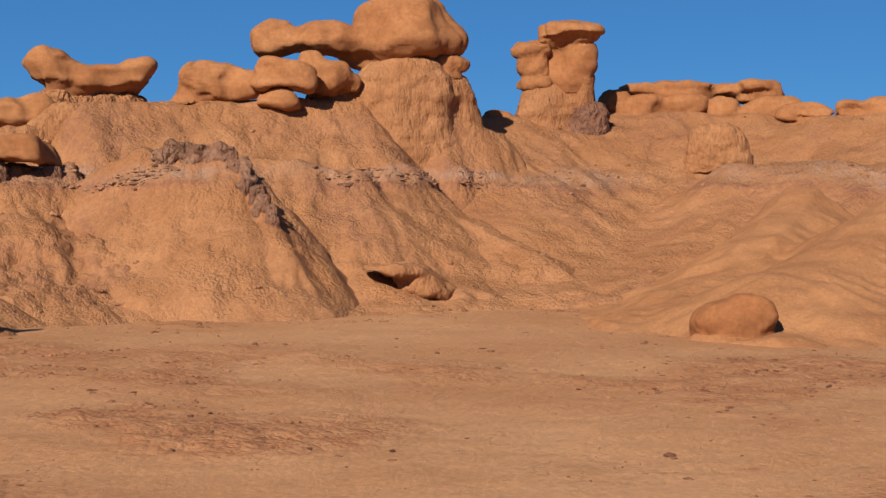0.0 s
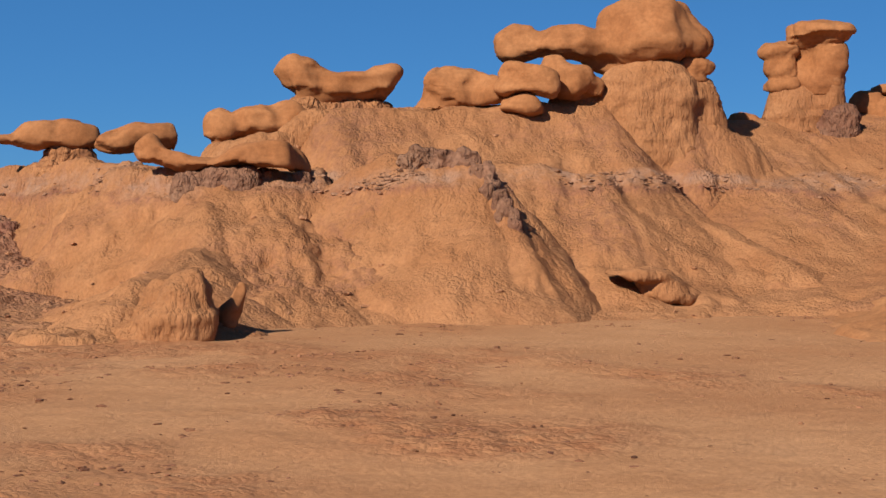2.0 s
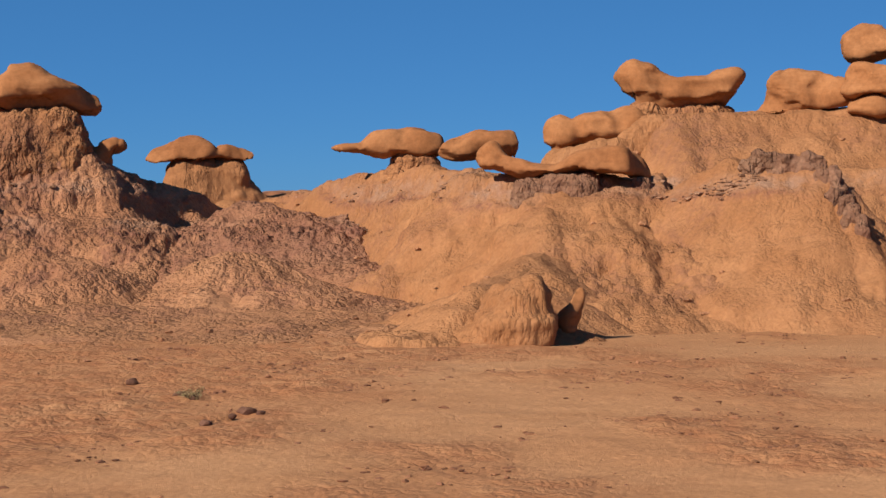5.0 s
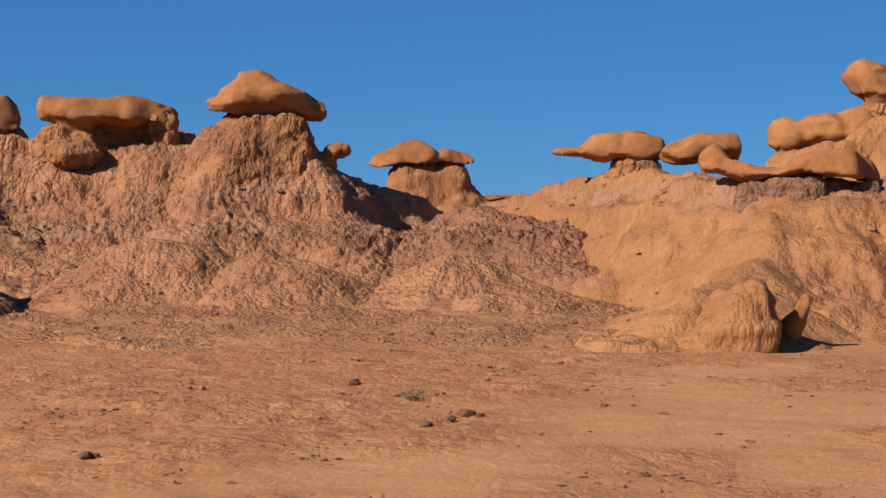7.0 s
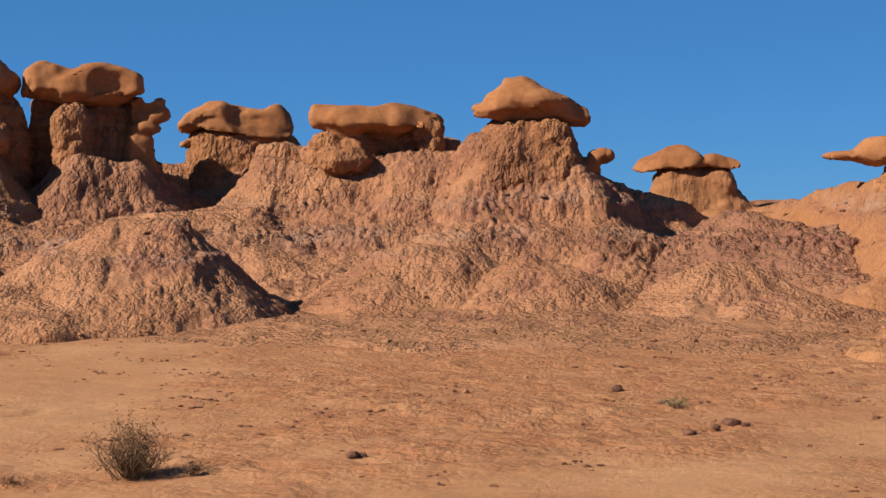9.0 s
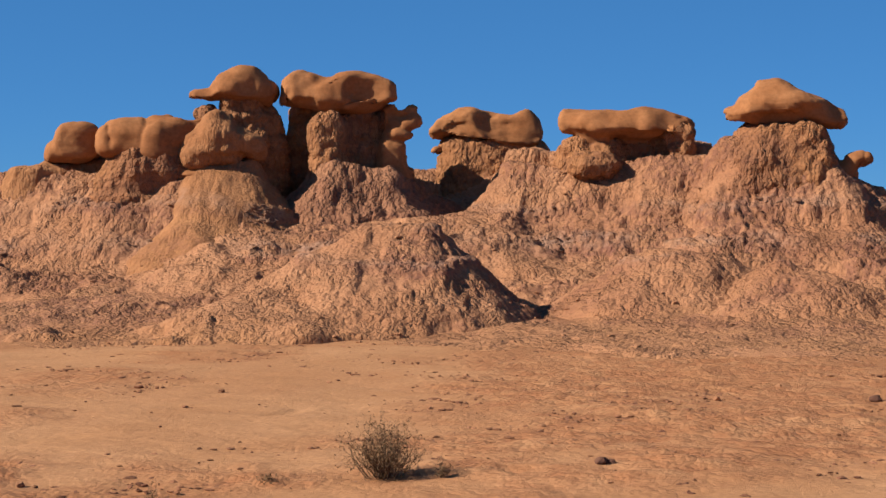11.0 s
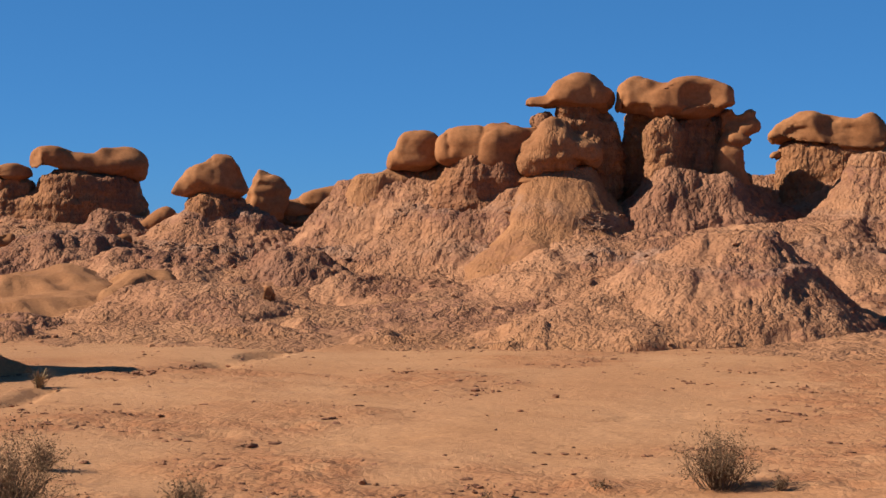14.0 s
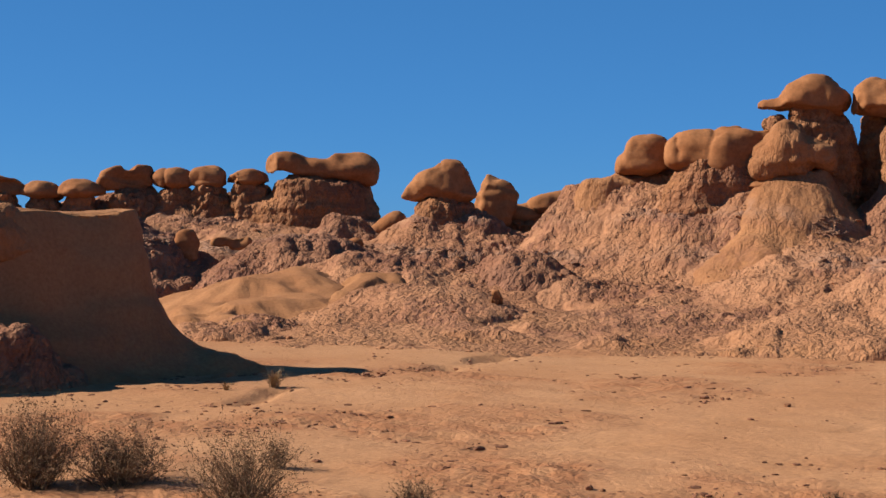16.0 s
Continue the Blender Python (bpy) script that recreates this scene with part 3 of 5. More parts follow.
def ground():
    """One sheet from under the camera to the horizon, finest where the walk looks."""
    ang = np.concatenate([np.arange(-56, 56, 0.25), np.arange(56, 304, 4.0)])
    r = [0.002, 0.3, 0.6]
    while r[-1] < 4000:
        a = r[-1]
        r.append(a + (max(0.06, a * 0.0065) if a < 26 else a * 0.06))
    r = np.array(r)
    A, R = np.meshgrid(np.radians(ang), r, indexing="ij")
    X, Y = 0.15 - np.sin(A) * R, np.cos(A) * R - 0.2
    Z = ground_height(X, Y)
    P = np.stack([X.ravel(), Y.ravel(), np.zeros(X.size)], 1)
    near = (R < 40).ravel()
    add = np.zeros(X.size)
    p = P[near]
    scuffed = scuffed_at(p[:, 0], p[:, 1])
    worn = np.zeros(X.size, np.float32)
    worn[near] = scuffed
    add[near] = 0.014 * (0.5 + scuffed) * fbm(p * (2.5, 5.0, 1), 4, 8) + 0.042 * scuffed * (clods(p * 5.5, 5) - 0.4)
    for x1, y1, x2, y2, w, deep in RUNNELS:
        t = np.clip(((p[:, 0] - x1) * (x2 - x1) + (p[:, 1] - y1) * (y2 - y1)) / ((x2 - x1) ** 2 + (y2 - y1) ** 2), 0, 1)
        off = np.hypot(p[:, 0] - x1 - t * (x2 - x1), p[:, 1] - y1 - t * (y2 - y1)) + 0.10 * vnoise(p * 2.5, 6)
        add[near] -= deep * np.exp(-(off / (w * 1.6)) ** 2)
    v = np.stack([X.ravel(), Y.ravel(), Z.ravel() + add], 1)
    na, nr = X.shape
    I = np.arange(na * nr).reshape(na, nr)
    J = np.roll(I, -1, 0)
    f = np.stack([I[:, :-1], I[:, 1:], J[:, 1:], J[:, :-1]], -1).reshape(-1, 4)
    me = mesh_from("ground", v, f, SAND)
    me.attributes.new("worn", "FLOAT", "POINT").data.foreach_set("value", worn)
    ob = new("ground", me)
    return tagged(ob, "flat orange-tan packed sand with scuffed darker patches", "ground", kind="structure")


def land(x, y):
    return float(ground_height(np.array([x]), np.array([y]))[0])


ground()

# ---------------------------------------------------------------- the place
hill("eroded_hill", "tall orange clay hill with furrowed slopes under boulders", "hill", (13.43, 21.87), -31.6, "clay", [
    (-4.23, -0.52, 2.93, -2.26, 0.24, 3.04, 0.5, 5.4, 1.5, 1.8),
    (-2.26, 0.24, 3.04, 0.01, 0.84, 3.1, 0.5, 5.4, 1.5, 1.8),
    (-0.57, 0.63, 3.31, 0.01, 0.64, 3.27, 0.1, 1.2, 0.9, 1),
    (0.01, 0.54, 2.94, 1.02, -0.48, 1.62, 0.1, 1.6, 1.1, 1.4),
    (1.02, -0.48, 1.62, 3.7, -3.47, 0.16, 0.15, 1.3, 1.1, 1.4),
    (-2.63, -1.61, 2.2, 0.01, -1.46, 1.85, 0.3, 3.9, 1.35, 1.4),
    (0.2, 0.94, 2.71, 2.07, 1.46, 2.4, 0.3, 3.4, 1.3, 1.4),
    (1.46, 1.1, 3, 2.46, 1.42, 2.59, 0.3, 2.2, 1.1, 1.4)], 0.25, 0.05)
spur = hill("clay_spur", "conical clay spur with a grey crumbling crest", "hill", (9.5, 19.82), -25.6, "clay", [
    (-0.56, 0.41, 2.19, 0.61, 0.11, 2.08, 0.12, 3, 1.3, 1.3),
    (0.61, 0.11, 2.08, 1.38, -1.63, 0.68, 0.05, 0.55, 0.8, 1.4),
    (-0.61, 0.41, 2.17, -1.43, 0.58, 1.72, 0.1, 2.4, 1.2, 1.4)], 0.25, 0.05)
bank = hill("eroded_hill", "low clay bank with a broken ledge under boulders", "hill", (6.1, 25.65), -13.4, "rough", [
    (1.43, -3.11, 1.92, 3.2, -2.98, 1.93, 0.4, 4.4, 1.3, 3),
    (0.48, -2.17, 1.97, 1.44, -3.01, 1.97, 0.3, 2.2, 1.1, 1.6),
    (2.17, -1.26, 2.38, 3.82, -1.15, 2.63, 0.5, 2.5, 1.1, 1.4),
    (0.47, -1.37, 2.05, -0.86, 0.92, 2.18, 0.2, 1.9, 1.1, 1.4),
    (-0.86, 0.92, 2.13, -3.33, 4.46, 1.44, 0.2, 2, 1.1, 1.4),
    (-3.23, 3.46, 1.46, -4.72, 5.29, 1.42, 0.4, 3, 1.2, 1.4)], 0.25, 0.05)
hill("clay_apron", "washed clay apron running down beside a split boulder", "slope", (4.44, 17.18), -14.5, "clay", [
    (0.9, 2.6, 0.95, 0.1, 0.5, 0.5, 0.1, 1.5, 1.1, 1.2),
    (0.1, 0.5, 0.5, -0.45, -0.45, 0.1, 0.1, 1.0, 1.2, 1.2)], 0.25, 0.045)
hill("saddle_slope", "open clay slope rising to a low saddle", "slope", (2.6, 32.57), -4.6, "clay", [
    (-2.21, 0.25, 1.59, 2.21, -0.25, 1.5, 0.5, 7, 1.2, 1.4)], 0.3, 0.075)
stony = hill("eroded_hill", "broad stony clay slope below a long caprock ridge", "hill", (21, 20.09), -46.3, "clay", [
    (-5.5, -0.59, 2.82, -2.76, 1.81, 2.87, 0.5, 8.2, 1.3, 1.4),
    (-2.76, 1.81, 2.98, 1.58, 1.4, 2.82, 0.6, 8.5, 1.3, 1.4),
    (1.55, 0.9, 2.92, 5.46, -0.58, 2.98, 0.6, 7, 1.2, 1.4),
    (-0, -2.06, 2.03, 2.45, -2.68, 2.06, 0.4, 5.5, 1.2, 1.4)], 0.3, 0.055)
hill("smooth_mound", "smooth washed orange clay mound", "mound", (15.75, 13.13), -50.2, "sandy", [
    (-0.91, 3.98, 1.67, -1.6, -0.17, 0.54, 0.2, 2.2, 1.1, 1.4),
    (0.83, 1.48, 1.68, -0.91, -1.92, 0.64, 0.25, 2.6, 1.15, 1.4),
    (0.83, 1.48, 1.68, 3.99, 1.13, 1.9, 0.5, 4, 1.1, 1.4),
    (-1.59, -3.28, 0.23, -0.65, -2.71, 0.24, 0.1, 0.5, 1, 1.4)], 0.25, 0.05)
hill("mushroom_butte", "clay butte with furrowed flanks below a mushroom cap", "butte", (-0.58, 27.78), 1.2, "crust", [
    (-0.82, 0.2, 2.95, 0.64, 0.21, 2.95, 0.25, 2.6, 1.15, 1.2),
    (-0.96, -0.2, 1.84, 1.13, -0.21, 1.79, 0.4, 3.6, 1.2, 1.6),
    (1.1, 0.7, 2.2, 3.9, 2.0, 1.2, 0.15, 1.9, 1.0, 1.2)], 0.25, 0.05)
hill("caprock_ridge", "long clay ridge with greyish crusted flanks", "ridge", (-4.87, 28.15), 9.8, "crust", [
    (-0.42, 0.23, 2.51, 3.12, -0.14, 2.63, 0.4, 2.6, 0.95, 1.4),
    (-2.5, 2.6, 2.32, -0.6, 1.95, 2.52, 0.3, 2.2, 1, 1.4),
    (-0.53, 1.02, 2.77, 2.99, 0.68, 2.86, 0.2, 1.8, 0.9, 1.4),
    (-0.92, -0.39, 1.7, 5.07, -1.03, 1.6, 0.4, 6.4, 2.5, 2.5),
    (-5.48, -1.93, 1.4, -0.9, -0.99, 1.53, 0.4, 6.4, 2, 1.5)], 0.3, 0.055)
hill("grey_mound", "grey-brown crusted clay mound", "mound", (4.18, 25.72), -9.2, "dark", [
    (-1.17, 1.42, 1.47, -0.07, 0.74, 1.28, 0.4, 4.2, 1.1, 1.2),
    (-0.07, 0.44, 1.25, 1.3, -2.6, 0.35, 0.35, 1.8, 0.9, 1.4)], 0.25, 0.05)
hill("clay_mound", "small orange clay mound with dark crust", "mound", (-0.29, 22.6), 0.7, "mound", [
    (-0.08, 0, 0.92, 0.08, 0, 0.88, 0.06, 1.7, 0.95, 1)], 0.25, 0.042)
hill("clay_mound", "small orange clay mound with dark crust", "mound", (2.36, 22.27), -6.1, "mound", [
    (-0.12, 0, 0.84, 0.12, -0, 0.82, 0.08, 1.7, 0.95, 1)], 0.25, 0.042)
hill("clay_mound", "low pale-topped clay mound", "mound", (-1.99, 23.51), 4.8, "mound", [
    (-0.33, -0, 1.14, 0.33, -0, 1.06, 0.2, 2.1, 1, 1.2)], 0.25, 0.05)
hill("rubble_apron", "low apron of crumbled reddish clay at the foot of a ridge", "slope", (0.0, 22.7), 0.0, "apron", [
    (-3.4, 0.3, 0.27, 0.0, 0.0, 0.25, 0.4, 4.8, 1.6, 1.2),
    (0.0, 0.0, 0.25, 3.6, -0.4, 0.3, 0.4, 5.0, 1.6, 1.2)], 0.25, 0.06)
hill("rubble_apron", "low apron of crumbled clay at the foot of mounds", "slope", (-11.4, 20.6), 28.0, "apron", [
    (-2.6, 0.4, 0.3, 2.4, 0.5, 0.34, 0.4, 3.4, 1.6, 1.2)], 0.25, 0.06)
hill("flat_topped_mound", "steep flat-topped clay mound with furrowed sides", "mound", (-6.56, 21.18), 17.2, "mound", [
    (0.41, 0.42, 1.47, 1.19, 0.4, 1.47, 0.2, 2.3, 0.9, 1.5),
    (0.2, 0.43, 1.36, -1.8, -1.25, 0.35, 0.12, 1.7, 1, 1.4)], 0.25, 0.042)
carrier = hill("formation_hill", "broad clay hill carrying tall hoodoos", "hill", (-9.96, 27.22), 20.1, "crust", [
    (-4.65, 0.05, 2.2, -1.5, -0.85, 2.38, 0.25, 2.9, 1.1, 1.4),
    (-4.96, 0.1, 1.44, 1.6, -1.2, 1.02, 0.4, 7.4, 2, 2.2),
    (2.25, 1.43, 2.35, 3.87, 1.98, 2.43, 0.3, 3, 1.2, 1.4)], 0.25, 0.055)
hill("clay_cone", "smooth pale clay cone below an anvil-shaped hoodoo", "slope", (-9.96, 27.22), 20.1, "clay", [
    (-0.85, -0.95, 2.55, -0.5, -0.95, 2.55, 0.35, 3.3, 1.5, 1.0)], 0.25, 0.045)
hill("rubble_slope", "steep slope of dark purple-brown rubble below tall columns", "slope", (-9.96, 27.22), 20.1, "dark", [
    (1.2, -0.75, 2.55, 2.2, -0.75, 2.45, 0.2, 2.9, 1.35, 1.1),
    (2.2, -0.75, 2.35, 3.2, 0.6, 1.9, 0.2, 2.6, 1.25, 1.2)], 0.25, 0.045)
hill("hoodoo_hill", "rounded clay hill below a lone hoodoo", "hill", (-16.59, 25.44), 33.1, "crust", [
    (-1.01, 0.61, 1.79, -0.16, 0.62, 1.79, 0.15, 4, 1.25, 1.1),
    (-0.17, 2.12, 1.39, 2.97, 2.49, 1.38, 0.5, 5, 1.2, 1.4),
    (-2.15, -2.46, 0.9, 0.52, -3.38, 0.68, 0.4, 5, 1.5, 1.4)], 0.25, 0.055)
hill("clay_mound", "reddish crusted clay mound", "mound", (-14.03, 23.07), 31.3, "dark", [
    (-0.14, 0, 1.11, 0.14, 0, 1.11, 0.1, 1.5, 0.9, 1)], 0.25, 0.05)
hill("clay_mound", "dark crusted low clay mound", "mound", (-13.29, 19.9), 33.7, "mound", [
    (-1.07, 0.44, 0.64, -0.09, 0.46, 0.65, 0.25, 2, 1, 1.2),
    (-0.09, 0.06, 0.56, 1.26, -0.97, 0.2, 0.2, 1.2, 1.1, 1.4)], 0.25, 0.05)
hill("far_ridge", "distant clay ridge with a row of hoodoos", "ridge", (-25.9, 25.45), 45.5, "crust", [
    (-1.19, 0.67, 1.92, 0.24, 0.69, 2, 0.4, 4.5, 1.1, 1.4),
    (0.23, -0.31, 1.48, 5.74, -1.78, 1.47, 0.6, 7, 1.4, 1.4),
    (-0.66, 0.29, 2.08, 2.92, -0.43, 2.11, 0.2, 1.6, 0.8, 1.4),
    (-6.1, 0.19, 1.73, -1.19, 0.67, 1.65, 0.6, 6, 1.1, 1.4)], 0.3, 0.08)
hill("clay_mound", "grey crusted dome-shaped clay mound", "mound", (-18.64, 22.86), 39.2, "dark", [
    (-0.32, -0, 1.33, 0.32, 0, 1.33, 0.3, 2.5, 0.9, 1.2)], 0.25, 0.05)
hill("clay_mound", "rough reddish clay mound", "mound", (-19.63, 25.27), 37.8, "dark", [
    (-0.17, -0, 1.64, 0.17, 0, 1.59, 0.15, 1.6, 0.8, 1.2)], 0.25, 0.05)
hill("clay_mound", "rough brown clay mound with boulders", "mound", (-22.43, 21.4), 46.3, "dark", [
    (-0.32, 0, 1.59, 0.32, -0, 1.57, 0.2, 2.6, 0.9, 1.2)], 0.25, 0.05)
hill("smooth_mound", "smooth rounded orange clay mound", "mound", (-16.71, 19.52), 40.6, "smooth", [
    (-0.41, 0.8, 0.73, 0.45, 1.1, 0.79, 0.35, 2.3, 0.95, 1.3),
    (-0.56, -1.2, 0.43, 0.51, -0.7, 0.46, 0.3, 1.6, 1, 1.4)], 0.25, 0.05)
hill("smooth_mound", "smooth pointed orange clay mound", "mound", (-15.65, 20.51), 37.3, "smooth", [
    (0.07, 0.7, 0.8, 0.5, 0.7, 0.77, 0.12, 1.4, 0.8, 1.2),
    (0.11, 0.2, 0.73, -0.68, -1.61, 0.24, 0.15, 1.1, 1, 1.4)], 0.25, 0.05)
hill("clay_mound", "low brown crusted mound beside a gully", "mound", (-15.3, 17.57), 41.0, "crust", [
    (-0.17, 0.1, 0.27, 0.17, -0.1, 0.24, 0.15, 1.2, 1, 1.2)], 0.25, 0.05)
hill("shaded_butte", "smooth steep clay butte standing in its own shade", "butte", (-13.76, 10.4), 52.9, "smooth", [
    (-1.91, -0.45, 1.81, 1.91, 0.45, 1.79, 0.15, 1.8, 2.2, 1),
    (-1.91, -0.45, 1.78, 1.91, 0.45, 1.78, 0.3, 0.45, 0.7, 1)], 0.12, 0.035)
hill("clay_mound", "dark crumbling clay mound at the foot of a butte", "mound", (-12.48, 9.92), 51.5, "dark", [
    (-0.5, 0.05, 0.66, 0.5, -0.05, 0.5, 0.15, 0.6, 0.9, 1.2)], 0.25, 0.05)
formation("capped_rock", "huge smooth orange sandstone boulder bridging onto a smaller head", "rock", "boulders on the hill", (14.27, 22.69, 2.63), -32.2, [
    ("cap", "cap", 0.2, [(0.65, -0.01, 1.64, 0.84, 0.76, 0.77, 0, 0, 0, -0.6), (1.18, 0.07, 1.6, 0.55, 0.49, 0.66, 0, 0, 0, -0.6), (-0.67, -0.01, 1.45, 0.83, 0.5, 0.44, -6, 0, 0, -0.6), (-1.6, -0.05, 1.51, 0.41, 0.37, 0.46, 0, 0, 0, -0.6), (-0.11, 0.2, 1.3, 0.52, 0.31, 0.32, -20, 0, 0, 0), (0.64, -0.01, 1.11, 0.54, 0.38, 0.4, 0, -0.15, 0, -0.6)]),
    ("ledge", "ledge", 0.06, [(1.47, -0.04, 1.18, 0.35, 0.28, 0.19, 8, 0, 0, 0), (1.11, -0.02, 1.13, 0.18, 0.16, 0.23, 0, 0, 0, 0), (1.32, -0.03, 0.96, 0.34, 0.27, 0.15, 0, 0, 0, 0)]),
    ("pedestal", "clay", 0.2, [(0.69, -0.01, 0.87, 0.83, 0.67, 0.43, 0, -0.1, 0, 2.2), (1.4, 0.06, 0.49, 0.52, 0.36, 0.61, 0, -0.1, 0, 1.5), (0.41, -0.3, 0.66, 0.57, 0.46, 0.5, 0, -0.12, 0, 1.5), (1.06, -0.37, 0.6, 0.39, 0.31, 0.34, 0, 0, 0, 0), (1.74, 0.14, 0, 0.27, 0.22, 0.49, 0, -0.1, 0, 1.4)])])
formation("boulder", "rounded orange sandstone boulder on a clay hilltop", "boulder", "boulders on the hill", (11.73, 23.21, 2.97), -26.8, [
    ("boulder", "cap", 0.12, [(-0.23, -0, 0.31, 0.55, 0.44, 0.51, 0, 0, 0, -0.6), (0.39, -0, 0.31, 0.5, 0.35, 0.47, 0, 0, 0, -0.6), (-0.5, -0, 0.09, 0.39, 0.31, 0.16, 0, 0, 0, -0.6)])])
formation("boulder", "pale blocky sandstone boulder on a clay hilltop", "boulder", "boulders on the hill", (12.48, 22.35, 3.16), -29.2, [
    ("boulder", "cap", 0.1, [(-0, -0, 0.23, 0.57, 0.4, 0.38, -7, 0, 0, -0.6), (-0.24, -0, 0.27, 0.29, 0.23, 0.32, 0, 0, 0, -0.6)])])
formation("boulder", "flat sandstone slab on a clay hilltop", "boulder", "boulders on the hill", (12.39, 22.4, 2.9), -28.9, [
    ("boulder", "cap", 0.08, [(-0, -0, 0.14, 0.43, 0.3, 0.23, -8, 0, 0, -0.6)])])
formation("boulder", "sloping sandstone boulder behind smaller blocks", "boulder", "boulders on the hill", (13.36, 22.42, 3.2), -30.8, [
    ("boulder", "cap", 0.12, [(-0.31, -0, 0.36, 0.34, 0.28, 0.44, 0, 0, 0, -0.6), (-0.02, -0, 0.3, 0.5, 0.36, 0.36, -30, 0, 0, 0), (0.3, -0, 0.12, 0.28, 0.22, 0.21, 0, 0, 0, -0.6)])])
formation("hoodoo", "saddle-shaped orange sandstone rock on a crumbling foot", "hoodoo", "hoodoos", (9.8, 24.08, 2.97), -22.2, [
    ("cap", "cap", 0.18, [(-0.56, -0.01, 0.54, 0.52, 0.42, 0.47, 0, 0, 0, -0.6), (0.2, -0, 0.46, 0.74, 0.4, 0.24, 0, 0, 0.1, 0), (0.74, -0.01, 0.5, 0.34, 0.28, 0.3, 0, 0, 0, -0.6), (-0.6, -0.01, 0.19, 0.26, 0.21, 0.27, 0, 0, 0, -0.6), (0.19, 0.1, 0.27, 0.64, 0.32, 0.31, 0, 0, 0, -0.6), (-0.47, -0, 0.17, 0.24, 0.17, 0.3, 0, 0, 0, -0.6)]),
    ("foot", "crumb", 0.12, [(-0.47, -0, 0.04, 0.31, 0.25, 0.26, 0, -0.15, 0, 0.7), (0.14, 0.2, 0.06, 0.69, 0.35, 0.16, 0, -0.1, 0, 0.7)])])
formation("boulder", "pair of rounded sandstone knobs", "boulder", "boulders on the hill", (8.37, 23.98, 2.16), -19.2, [
    ("boulder", "cap", 0.07, [(-0.56, -0.01, 0.49, 0.34, 0.3, 0.37, 0, 0, 0, -0.6), (-0.55, -0.01, 0.22, 0.21, 0.19, 0.38, 0, 0, 0, -0.6), (0.01, -0, 0.58, 0.45, 0.41, 0.42, 0, 0, 0, -0.6), (0.45, -0, 0.63, 0.42, 0.33, 0.4, 0, 0, 0, -0.6), (0.65, -0.01, 0.44, 0.26, 0.2, 0.43, 0, 0, 0, -0.6)])])
formation("boulder", "bulging sandstone block against a clay slope", "boulder", "boulders on the hill", (9.03, 23.31, 2.02), -21.2, [
    ("boulder", "clay", 0.15, [(0.16, -0, 0.6, 0.42, 0.29, 0.37, 0, 0, 0, 0), (0.36, -0, 0.43, 0.23, 0.16, 0.34, 0, 0, 0, 0), (-0.29, -0, 0.38, 0.3, 0.18, 0.39, 0, 0, 0, 0)])])
formation("boulder", "long sandstone slab with a raised beak", "boulder", "boulders on the hill", (7.11, 21.98, 1.88), -17.9, [
    ("boulder", "cap", 0.14, [(-1.06, -0.02, 0.4, 0.26, 0.21, 0.21, 28, 0, 0, 0), (-0.68, -0.01, 0.22, 0.4, 0.28, 0.16, -20, 0, 0, 0), (-0.11, -0, 0.15, 0.57, 0.4, 0.17, 0, 0, 0, -0.6), (0.56, -0.26, 0.25, 0.63, 0.44, 0.31, 0, 0, 0, -0.6), (1.05, -0.02, 0.2, 0.29, 0.2, 0.2, -18, 0, 0, 0)])])
formation("ledge", "grey broken siltstone ledge below a slab", "ledge", "", (7.33, 21.69, 1.81), -18.7, [
    ("ledge", "grit", 0.08, [(-0.39, -0, 0.04, 0.29, 0.23, 0.18, 0, -0.08, 0, 1), (0.01, -0.1, 0.06, 0.25, 0.22, 0.15, 0, -0.06, 0, 1.1), (0.86, -0.02, 0.02, 0.15, 0.12, 0.13, 0, -0.1, 0, 0.7), (-0.77, -0.01, -0, 0.23, 0.18, 0.15, 0, -0.1, 0, 0.6)])], bank)
formation("boulder", "long sandstone rock with a rounded hump", "boulder", "boulders on the hill", (6.73, 25.32, 2.24), -14.9, [
    ("boulder", "cap", 0.12, [(-0.27, -0, 0.2, 0.45, 0.27, 0.33, 0, 0, 0, -0.6), (0.15, -0, 0.37, 0.56, 0.33, 0.24, 0, 0, -0.2, 0), (0.51, -0.01, 0.22, 0.2, 0.16, 0.32, 0, 0, 0, -0.6)])])
formation("boulder", "sandstone rock drawn out to a long thin snout", "boulder", "boulders on the hill", (5.36, 26.46, 2.25), -11.4, [
    ("boulder", "cap", 0.12, [(0.54, -0.01, 0.3, 0.44, 0.27, 0.38, 0, 0, 0, -0.6), (0.16, -0, 0.31, 0.59, 0.3, 0.28, 6, 0, 0, -0.6), (-0.44, -0, 0.26, 0.55, 0.22, 0.12, 0, 0, 0, -0.6)]),
    ("foot", "crumb", 0.1, [(0.51, -0, -0, 0.45, 0.27, 0.24, 0, -0.15, 0, 0.7)])])
